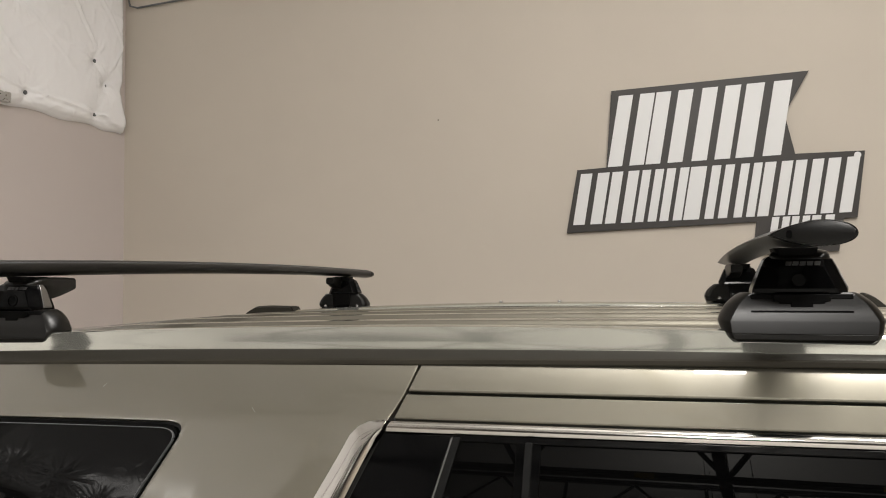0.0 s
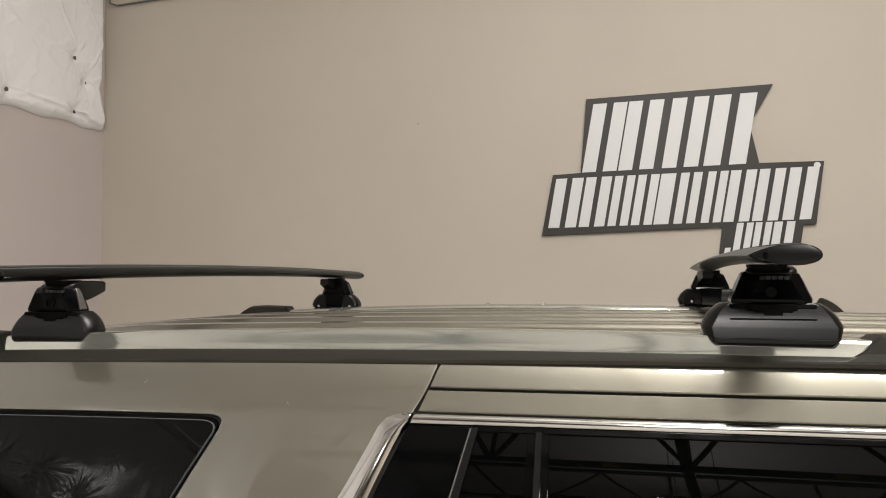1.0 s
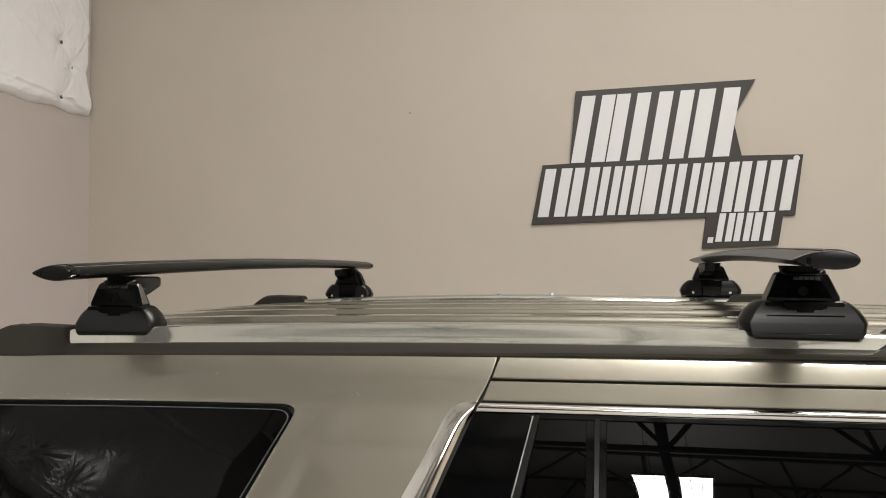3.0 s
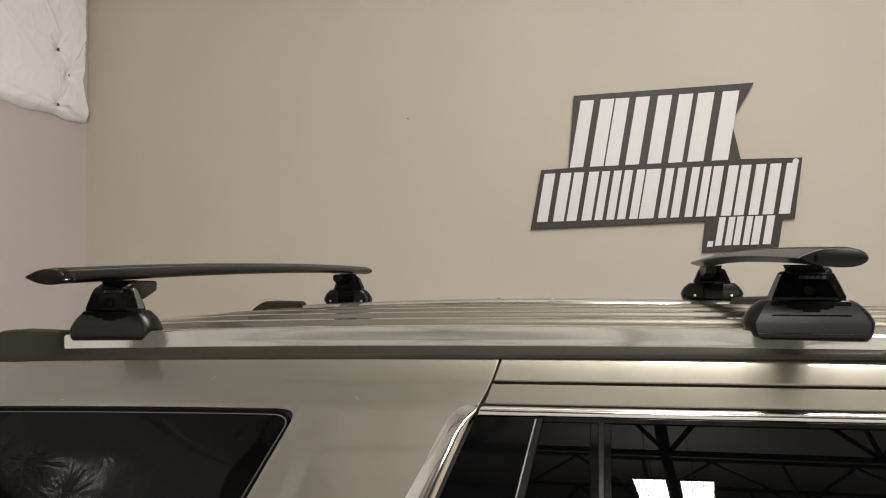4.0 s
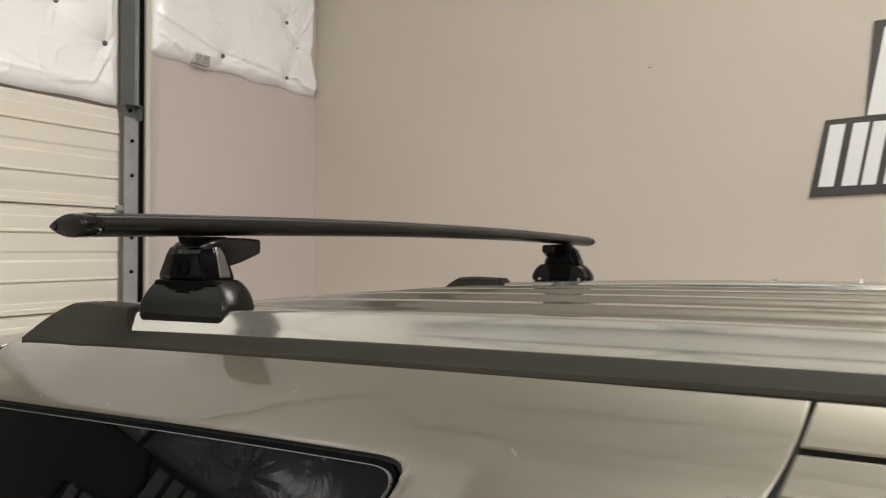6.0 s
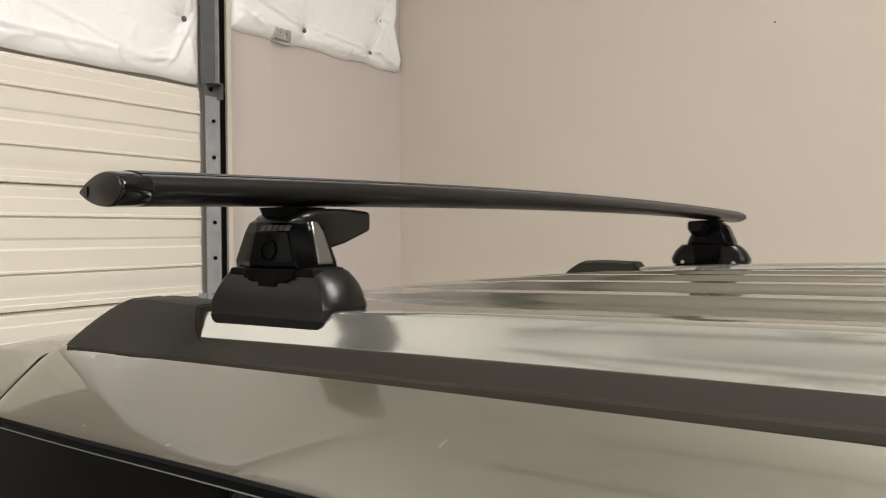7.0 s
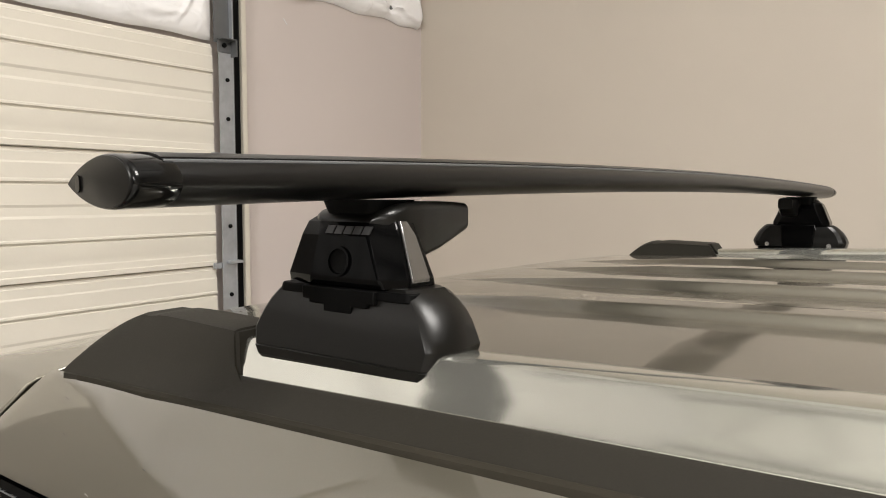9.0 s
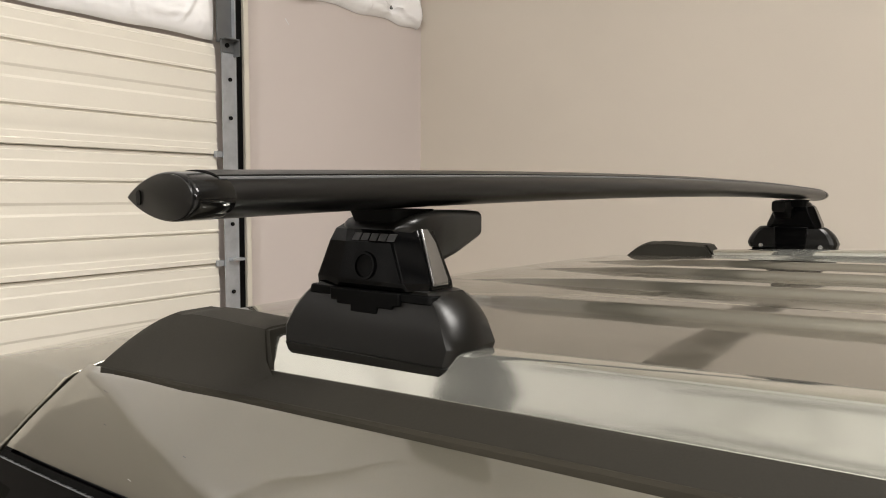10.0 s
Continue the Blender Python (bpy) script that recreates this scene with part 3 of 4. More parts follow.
RAIL0, RAIL1 = -1.238, 0.106
for sg in (1, -1):
    rail = empty("roof_rail", (0, 0, 0), suv)
    xs = np.linspace(-1.430, 0.42, 90)
    part("moulding", loft([[(x, -sg * d, z) for d, z in ((0.6262, mb(x) - 0.004), (0.6262, mb(x)), (0.6258, mb(x) + 0.0045), (0.6245, mb(x) + 0.0055), (0.6085, mt(x) - 0.002), (0.604, mt(x)), (0.575, mt(x)), (0.575, mb(x) - 0.004))] for x in xs]),
         MOULD, rail, "dark grey plastic moulding", angle=25)
    lip = [(x, min(1.0, max(0.05, (x + 1.408) / 0.10))) for x in np.linspace(-1.408, 0.42, 90)]
    part("lower_lip", loft([[(x, -sg * d, z) for d, z in ((0.6262, mb(x) - 0.0035), (0.6262 + 0.0040 * k, mb(x) - 0.0030), (0.6262 + 0.0044 * k, mb(x) - 0.0015), (0.6262 + 0.0034 * k, mb(x) + 0.0022), (0.6262 + 0.0028 * k, mb(x) + 0.0034), (0.6262, mb(x) + 0.0052), (0.6242, mb(x) + 0.0049), (0.6242, mb(x) - 0.0035))] for x, k in lip]),
         DUSTY, rail, "dusty lower lip of the plastic moulding", angle=25)
    xs = np.linspace(RAIL0 - 0.014, RAIL1 + 0.030, 50)
    strip = []
    for x in xs:
        zb, h = sb(x), st(x) + (0.006 if sg > 0 else 0.0) - sb(x)
        strip.append([(x, -sg * d, z) for d, z in ((0.6045, zb - 0.004), (0.6045, zb + 0.0003), (0.6030, zb + 0.0025), (0.5985, zb + 0.35 * h), (0.5935, zb + 0.7 * h), (0.5895, zb + 0.93 * h), (0.5865, zb + 0.985 * h), (0.581, zb + h), (0.562, zb + h - 0.0005), (0.550, zb + h - 0.004), (0.544, zb + h - 0.010), (0.540, R(x) - 0.01), (0.590, R(x) - 0.01))])
    part("aluminium_strip", loft(strip), ALU, rail, "satin aluminium rail strip", angle=30)
    if sg < 0:
        for x in (-0.585, -0.415):
            part("stud", loft([[(x + r * math.cos(1.0472 * k), 0.571 + r * math.sin(1.0472 * k), st(x) + h) for k in range(6)] for h, r in ((-0.003, 0.007), (0.003, 0.0065), (0.005, 0.004))]), SCREWSTEEL, rail, "small bright stud")
    # end caps: rise over a sloped nose, then run level to the strip
    for name, x0, xn, xp, x1, lean in (("rear_cap", -1.434, -1.368, -1.335, RAIL0, 1), ("front_cap", 0.42, 0.36, 0.32, RAIL1 + 0.004, -1.9)):
        def cap_d(x, z):
            mid = 0.6062 + 0.0105 * max(0.0, min(1.0, abs(x - x1) / 0.16))
            return lerp([mb(x) + 0.0055, sb(x), sb(x) + 0.031], [0.6248, mid, 0.5925], z)

        def end_shift(x, z):
            k = (z - sb(x)) / 0.031
            return lean * (lerp([-0.4, -0.05, 0.0, 0.06, 0.14, 0.25, 1.0], [0.020, 0.012, 0.006, 0.002, 0.0, -0.0025, -0.016], k))

        rings = []
        for t in (0, 0.12, 0.24, 0.36, 0.48, 0.6, 0.72, 0.84, 0.94, 1.0, 1.03, 1.07, 1.12, 1.2, 1.3, 1.45, 1.7, 1.9, 2.0):
            x = x0 + (xn - x0) * t if t <= 1 else xn + (xp - xn) * (t - 1) / 0.3 if t <= 1.3 else xp + (x1 - xp) * (t - 1.3) / 0.7
            zl = mb(x) + 0.0055
            full = R(xp) + 0.0315 - 0.02 * abs(x - xp)
            edge = mb(xn) + 0.0055 + 0.0465
            zt = lerp([0, 1.0, 1.07, 1.2, 1.3], [zl + 0.0006, edge, full - 0.0018, full - 0.0002, full], t) + 0.030 * t * (1 - min(1.0, t)) if t < 1.3 else full
            ring = []
            for k in (0, 0.28, 0.5, 0.72, 0.9, 1.0):
                z = zl + k * (zt - zl)
                ring.append((cap_d(x, z) - (0.001 if k == 1.0 else 0), z))
            ring += [(cap_d(x, zt) - 0.006, zt + 0.0011), (0.556, zt + 0.0015), (0.538, zt - 0.003), (0.534, zl - 0.006), (0.600, zl - 0.006)]
            w = max(0.0, (t - 1.45) / 0.55)
            rings.append([(x + w * end_shift(x1, z), -sg * d, z) for d, z in ring])
        part(name, loft(rings), MOULD, rail, "dark grey plastic rail end cap", angle=26)
        for dx, inset in ((0.0042, 0.0012), (0.0016, 0.0028)):
            gap_rings = []
            for k in (0, 1):
                ring = [(cap_d(x1, z) - inset, z - inset * 0.5) for z in (sb(x1) + 0.0015, sb(x1) + 0.008, sb(x1) + 0.016, sb(x1) + 0.024, rings[-1][5][2])]
                ring += [(0.580, rings[-1][6][2] - inset), (0.545, rings[-1][7][2] - inset), (0.545, sb(x1)), (0.590, sb(x1))]
                gap_rings.append([(x1 + (1 if lean > 0 else -1) * (dx * k - 0.004 * (1 - k)) + end_shift(x1, z), -sg * d, z) for d, z in ring])
            part("cap_gap", loft(gap_rings), MOULD if dx > 0.003 else BLACKHOLE, rail, "black rubber gap", angle=40)

    # painted panels
    top = lambda x: mb(x) + 0.004

    def qtop(x):
        return 1.7996 - 0.019 * x - 0.0206 * x * x

    grid = []
    cx = list(np.linspace(-1.514, -0.800, 39)) + list(np.linspace(-0.795, -0.770, 6)) + [-0.7655, -0.759] + list(np.linspace(-0.750, -0.69, 12)) + list(np.linspace(-0.65, -0.505, 6)) + [-0.4935, -0.4905]
    tx = list(np.linspace(-1.459, -0.775, 39)) + list(np.linspace(-0.771, -0.746, 6)) + [-0.741, -0.734] + list(np.linspace(-0.724, -0.660, 12)) + list(np.linspace(-0.620, -0.470, 6)) + [-0.4590, -0.4560]
    for k in range(13):
        grid.append([(q + (p - q) * k / 12 + 0.005 * math.sin(math.pi * k / 12) * max(0.0, (p + 0.75) / 0.26), top(q) + (qtop(p) + 0.003 - top(q)) * k / 12) for p, q in zip(cx, tx)])
    q = qtop(-0.78) + 0.003
    for i in range(38, 46):
        t = (i - 38) / 7
        grid[12][i] = (-0.800 * (1 - t) ** 2 - 0.7655 * 2 * t * (1 - t) - 0.7731 * t * t, q + (qtop(-0.80) + 0.003 - q) * (1 - t) ** 2 - 0.0155 * t * t)

    def pressing(p, k):
        """Depth of the band round the window, and of the crease that runs on from its top edge and fades."""
        band = 0.5 + 0.5 * math.cos(math.pi * min(1.0, max(0.0, (p + 0.735) / 0.060)))
        crease = 0.75 * min(1.0, max(0.0, (-0.52 - p) / 0.18)) * math.exp(-(k - 1) / 2.2)
        return -0.0024 * min(1.0, k / 1.2) * max(band, crease)

    for k in range(1, 26):
        z = lambda p: qtop(p) + 0.003 + (1.34 - qtop(p)) * k / 25
        drop = k / 25
        grid.append([None] * 45 + [(p - 0.227 * drop - (0.006 * (1 - drop) if p < -0.77 and k > 1 else 0), z(p), pressing(p, k)) for p in cx[45:]])
    skin_grid("quarter_panel", grid, PAINT, suv, sg)
    # roof side over the doors and the door's upper frame
    def l1(x):
        return 1.8545 + 0.0095 * x - 0.016 * max(0.0, x - 0.05) ** 2

    def l2(x):
        return 1.8243 + 0.0112 * x - 0.016 * max(0.0, x - 0.05) ** 2

    def cb(x):
        return l2(x) - 0.0137

    run = np.linspace
    skin("roof_side", [(x, top(x)) for x in run(-0.4524, 1.0, 24)], [(x, l1(x) + 0.0017) for x in run(-0.4642, 1.0, 24)], PAINT, suv, sg, rows=8, cols=40, bevel=0.002)
    rear_door = empty("rear_door", (0, 0, 0), suv)
    skin("door_frame", [(x, l1(x) - 0.0017) for x in run(-0.4657, 0.52, 20)], [(x, l2(x) + 0.0015) for x in run(-0.4764, 0.52, 20)], PAINT, rear_door, sg, rows=6, cols=30, bevel=0.002)
    skin("chrome_top_trim", [(x, l2(x) - 0.0012) for x in run(-0.4785, 0.52, 20)], [(x, cb(x)) for x in run(-0.4845, 0.52, 20)], CHROME, rear_door, sg, off=0.001, rows=6, cols=30, bevel=0.001, bulge=0.004, label="polished chrome window surround")
    skin("black_applique", [(-0.4865, cb(-0.489) - 0.0005), (-0.4005, cb(-0.4) - 0.003)], [(-0.672, 1.38), (-0.5085, 1.38)], GLOSSBLACK, rear_door, sg, off=0.0, rows=12, cols=8, bevel=0.001, label="gloss black pillar applique")
    skin("bright_edge", [(-0.4000, cb(-0.4) - 0.004), (-0.3975, cb(-0.4) - 0.003)], [(-0.5080, 1.38), (-0.5055, 1.38)], TRIMGREY, rear_door, sg, off=0.001, rows=12, cols=2, bevel=0, label="thin bright edge strip")
    skin("vent_frame", [(-0.397, cb(-0.4) - 0.003), (-0.388, cb(-0.4) - 0.003)], [(-0.505, 1.38), (-0.489, 1.38)], SEALBLACK, rear_door, sg, off=0.003, rows=12, cols=3, bevel=0.001, label="black rubber seal")
    skin("top_seal", [(x, cb(x) - 0.0005) for x in run(-0.397, 0.52, 12)], [(x, cb(x) - 0.0075) for x in run(-0.397, 0.52, 12)], GLOSSBLACK, rear_door, sg, off=0.002, rows=2, cols=24, bevel=0.001, label="black rubber seal")
    skin("vent_glass", [(-0.388, cb(-0.38) - 0.007), (-0.3215, cb(-0.32) - 0.007)], [(-0.489, 1.38), (-0.330, 1.38)], GLASS, rear_door, sg, off=-0.001, rows=16, cols=10, bevel=0, label="dark tinted glass")
    skin("divider", [(-0.3215, cb(-0.32) - 0.006), (-0.292, cb(-0.29) - 0.006)], [(-0.330, 1.38), (-0.300, 1.38)], GLOSSBLACK, rear_door, sg, off=0.0, rows=12, cols=4, bevel=0.001, label="black window divider bar")
    skin("divider_strip", [(-0.3105, cb(-0.31) - 0.006), (-0.3015, cb(-0.30) - 0.006)], [(-0.320, 1.38), (-0.311, 1.38)], SEALBLACK, rear_door, sg, off=0.005, rows=12, cols=6, bevel=0.0015, bulge=0.003)
    skin("door_glass", [(x, cb(x) - 0.007) for x in run(-0.292, 0.44, 12)], [(x, 1.38) for x in run(-0.300, 0.44, 12)], GLASS, rear_door, sg, off=-0.002, rows=24, cols=30, bevel=0, label="dark tinted door glass")
    skin("b_pillar", [(x, cb(x) - 0.0005) for x in (0.445, 0.555)], [(x, 1.38) for x in (0.445, 0.575)], GLOSSBLACK, suv, sg, rows=8, cols=4)
    front_door = empty("front_door", (0, 0, 0), suv)
    skin("door_frame", [(x, l1(x) - 0.0017) for x in run(0.525, 1.0, 10)], [(x, l2(x) + 0.0015) for x in run(0.525, 1.0, 10)], PAINT, front_door, sg, rows=6, cols=16, bevel=0.003)
    skin("chrome_top_trim", [(x, l2(x) - 0.0012) for x in run(0.525, 1.02, 10)], [(x, cb(x)) for x in run(0.525, 1.03, 10)], CHROME, front_door, sg, off=0.001, rows=6, cols=16, bulge=0.004)
    skin("door_glass", [(x, cb(x) - 0.0005) for x in run(0.56, 1.03, 10)], [(x, 1.38) for x in run(0.58, 1.55, 10)], GLASS, front_door, sg, rows=16, cols=20, bevel=0)
    # chrome that turns down the rear pillar
    skin("chrome_pillar_trim", [(-0.765, 1.34), (-0.598, 1.667), (-0.5665, 1.725), (-0.5415, 1.775), (-0.5290, 1.8025), (-0.5235, 1.8085), (-0.5165, 1.8130), (-0.5075, 1.8163), (-0.4980, 1.8178), (-0.4830, 1.8190)],
         [(-0.690, 1.34), (-0.551, 1.667), (-0.5270, 1.725), (-0.5055, 1.775), (-0.4970, 1.7925), (-0.4945, 1.797), (-0.4925, 1.800), (-0.491, 1.8025), (-0.4895, 1.8040), (-0.4880, 1.8050)], CHROME, suv, sg, off=0.0005, rows=14, cols=44, bevel=0.001, bulge=0.0055, peak=0.66, label="polished chrome pillar trim")
    # quarter window
    qw = empty("quarter_window", (0, 0, 0), suv)
    wtop = [(x, qtop(x)) for x in np.linspace(-1.52, -0.800, 22)]
    q = qtop(-0.78)
    wtop += [tuple((-0.800, q)[i] * (1 - t) ** 2 + 2 * (-0.770, q)[i] * t * (1 - t) + (-0.7805, q - 0.0225)[i] * t * t for i in (0, 1)) for t in np.linspace(0.1, 1, 8)]
    skin("seal", [(-1.53, 1.775)] + wtop, [(-1.70, 1.36)] + [(x, 1.36) for x in np.linspace(-1.68, -0.990, 22)] + [(x, 1.36) for x in np.linspace(-0.989, -0.982, 8)], RUBBER, qw, sg, off=-0.003, rows=20, cols=60, bevel=0, label="black window seal")
    a, c, b = (-0.806, qtop(-0.806) - 0.0052), (-0.7735, qtop(-0.775) - 0.0052), (-0.7826, qtop(-0.79) - 0.0238)
    gt = [(x, z - 0.0052) for x, z in wtop if x < -0.81] + [tuple(a[i] * (1 - t) ** 2 + 2 * c[i] * t * (1 - t) + b[i] * t * t for i in (0, 1)) for t in np.linspace(0, 1, 9)]
    skin("pane", gt, [(x, 1.365) for x in np.linspace(-1.66, -0.996, 24)], GLASS, qw, sg, off=0.0, rows=24, cols=110, bevel=0, label="dark tinted quarter glass")
    skin("bright_line", gt, [(x - 0.0007 * max(0.0, min(1.0, (x + 0.80) / 0.012)), z - 0.0008) for x, z in gt], GALV_DARK, qw, sg, off=0.0012, rows=1, cols=160, bevel=0, label="thin bright edge of the glass")
    skin("bright_line", [(-0.7826, qtop(-0.79) - 0.0238), (-0.995, 1.365)], [(-0.7834, qtop(-0.79) - 0.0242), (-0.9958, 1.365)], GALV_DARK, qw, sg, off=0.0012, rows=1, cols=40, bevel=0)

# tailgate and spoiler
gate = empty("tailgate", (0, 0, 0), suv)
rings = []
for x in (-1.4715, -1.50, -1.54, -1.60, -1.68, -1.76, -1.84):
    t = (-1.4715 - x) / 0.37
    crease = lerp([-1.84, -1.76, -1.68, -1.60, -1.54, -1.47], [1.795, 1.811, 1.828, 1.843, 1.846, 1.847], x)
    high = lerp([-1.84, -1.75, -1.60, -1.47], [1.800, 1.818, 1.851, 1.866], x)
    side = 1 - 0.72 * t
    prof = [(0.712 - 0.06 * t, crease - 0.125 * side), (0.6745 - 0.045 * t, crease - 0.068 * side), (0.653 - 0.035 * t, crease - 0.032 * side), (0.634 - 0.028 * t, crease - 0.003), (0.627 - 0.028 * t, crease + 0.001), (0.56, high - 0.003), (0.3, high + 0.008)]
    ring = [(x - 0.74 * max(0.0, 1.850 - z) * (1 - t), d, z) for d, z in prof]
    rings.append([(a, -d, z) for a, d, z in ring] + [(a, d, z) for a, d, z in reversed(ring)])
part("spoiler", loft(rings), PAINT, gate, bevel=0.003, angle=50)
# black strip added inside the gap to give it a shaded depth
part("gate_gap_fill", loft([[(x + dx, d * 0.996, z - 0.005) for x, d, z in rings[0]] for dx in (0.012, -0.001)]), BLACKHOLE, gate, "black strip added in the tailgate gap to darken it")
rings = []
for z, x in ((1.76, -1.62), (1.3, -1.82), (0.9, -1.88), (0.55, -1.86)):
    h = lerp([0.5, 1.3, 1.8], [0.95, 0.9, 0.68], z)
    rings.append([(x, -h, z), (x - 0.03, -h * 0.5, z), (x - 0.04, 0, z), (x - 0.03, h * 0.5, z), (x, h, z), (x + 0.12, h, z), (x + 0.12, -h, z)])
part("gate_panel", loft(rings), PAINT, gate)
part("rear_glass", loft([[(x - 0.046, d, z) for d, z in ((-0.55, 1.70), (0.55, 1.70))] + [(x - 0.036, d, z) for d, z in ((0.55, 1.70), (-0.55, 1.70))] for x in (-1.646,)] + [[(-1.866, -0.68, 1.33), (-1.866, 0.68, 1.33), (-1.85, 0.68, 1.33), (-1.85, -0.68, 1.33)]]), GLASS, gate)

# small chips and scratches in the paint of the quarter panel
for x, z, length, turn, material in ((-1.402, 1.845, 0.006, -4, SEAMDARK), (-1.375, 1.826, 0.004, -4, SEAMDARK), (-1.262, 1.826, 0.0035, -6, SEAMDARK), (-1.31, 1.802, 0.005, -5, CHIPPALE),
                                      (-0.672, 1.8225, 0.008, -40, CHIPPALE), (-0.92, 1.845, 0.006, 50, CHIPPALE), (-1.18, 1.806, 0.006, 15, CHIPPALE)):
    c, s_ = math.cos(radians(turn)), math.sin(radians(turn))
    quad = [(x + a * c - b * s_, z + a * s_ + b * c) for a, b in ((-length / 2, -0.0002), (length / 2, -0.0001), (length / 2, 0.0002), (-length / 2, 0.0004))]
    part("paint_chip", loft([[side_pt(u, v, o, 1) for u, v in quad] for o in (-0.001, 0.0003)]), material, suv, "small chip in the paint", smooth=False)

# lower body, hood, wheels
rings = []
for x, w, zt in ((-1.86, 0.92, 1.25), (-1.6, 0.99, 1.29), (-0.9, 1.01, 1.29), (0.6, 1.01, 1.27), (1.6, 1.01, 1.25), (1.9, 1.0, 1.2), (2.6, 0.99, 1.15), (3.1, 0.93, 1.08), (3.25, 0.8, 1.0)):
    ring = [(x, -w * k, z) for k, z in ((0.93, 0.32), (0.99, 0.5), (1.0, 0.75), (0.985, 0.95), (0.95, zt - 0.1), (0.88, zt), (0.5, zt + 0.03 * (x > 1.5)))]
    rings.append(ring + [(x, -y, z) for x, y, z in reversed(ring)])
part("lower_body", loft(rings), PAINT, suv)
rings = []
for x, w, z in ((1.02, 0.52, R(1.0) - 0.005), (1.3, 0.62, 1.70), (1.6, 0.70, 1.47), (1.92, 0.78, 1.22)):
    rings.append([(x, -w, z - 0.03), (x, -w * 0.5, z), (x, 0, z + 0.015), (x, w * 0.5, z), (x, w, z - 0.03), (x, w, z - 0.06), (x, -w, z - 0.06)])
part("windscreen", loft(rings), GLASS, suv)
for sg in (1, -1):
    part("a_pillar", loft([[(x, -sg * (w + a), z + b) for a, b in ((-0.02, -0.03), (0.05, -0.05), (0.05, -0.1), (-0.02, -0.1))] for x, w, z in ((1.0, 0.53, R(1.0) - 0.005), (1.3, 0.62, 1.70), (1.6, 0.70, 1.47), (1.92, 0.79, 1.24))]), PAINT, suv)
    part("headlight", loft([[(3.12, -sg * a, b) for a, b in ((0.62, 0.82), (0.9, 0.84), (0.9, 0.98), (0.62, 0.96))], [(3.26, -sg * a, b) for a, b in ((0.6, 0.84), (0.82, 0.86), (0.82, 0.95), (0.6, 0.94))]]), CHROME, suv)
    part("tail_light", boxes((-1.90, -1.80, *sorted((-sg * 0.94, -sg * 0.80)), 0.95, 1.45)), REDLENS, suv, bevel=0.01)
    for x in (-0.78, 2.17):
        wheel = empty("wheel", (x, -sg * 0.90, 0.40), suv)
        n = 36
        ring = lambda y, r: [(r * math.cos(6.28319 * k / n), y * sg, r * math.sin(6.28319 * k / n)) for k in range(n)]
        part("tyre", loft([ring(0.14, 0.27), ring(0.14, 0.37), ring(0.11, 0.40), ring(-0.11, 0.40), ring(-0.14, 0.37), ring(-0.14, 0.27)]), TYRE, wheel)
        part("rim", loft([ring(0.12, 0.272), ring(-0.142, 0.272), ring(-0.142, 0.25), ring(-0.10, 0.23), ring(-0.11, 0.05), ring(-0.13, 0.04)]), ALU, wheel)
part("grille", boxes((3.18, 3.27, -0.5, 0.5, 0.72, 1.0)), CHROME, suv, bevel=0.02)


# ---- roof rack ----
def bar_half(p):
    """Half thickness of the bar across its 79 mm chord."""
    u = min(1.0, max(0.0, (0.032 - p) / 0.079))
    return 0.0138 * u ** 0.5 * (1 - u) ** 0.86 / 0.4098


def airfoil(n=21):
    """Bar section: rounded nose towards +x, blunt point towards -x."""
    up = []
    for k in range(n):
        p = -0.0075 + 0.0395 * math.cos(math.pi * k / (n - 1))
        up.append((p, bar_half(p)))
    return up + [(x, -0.88 * y) for x, y in reversed(up[1:-1])]


FRONT_LEAN = 0.1346


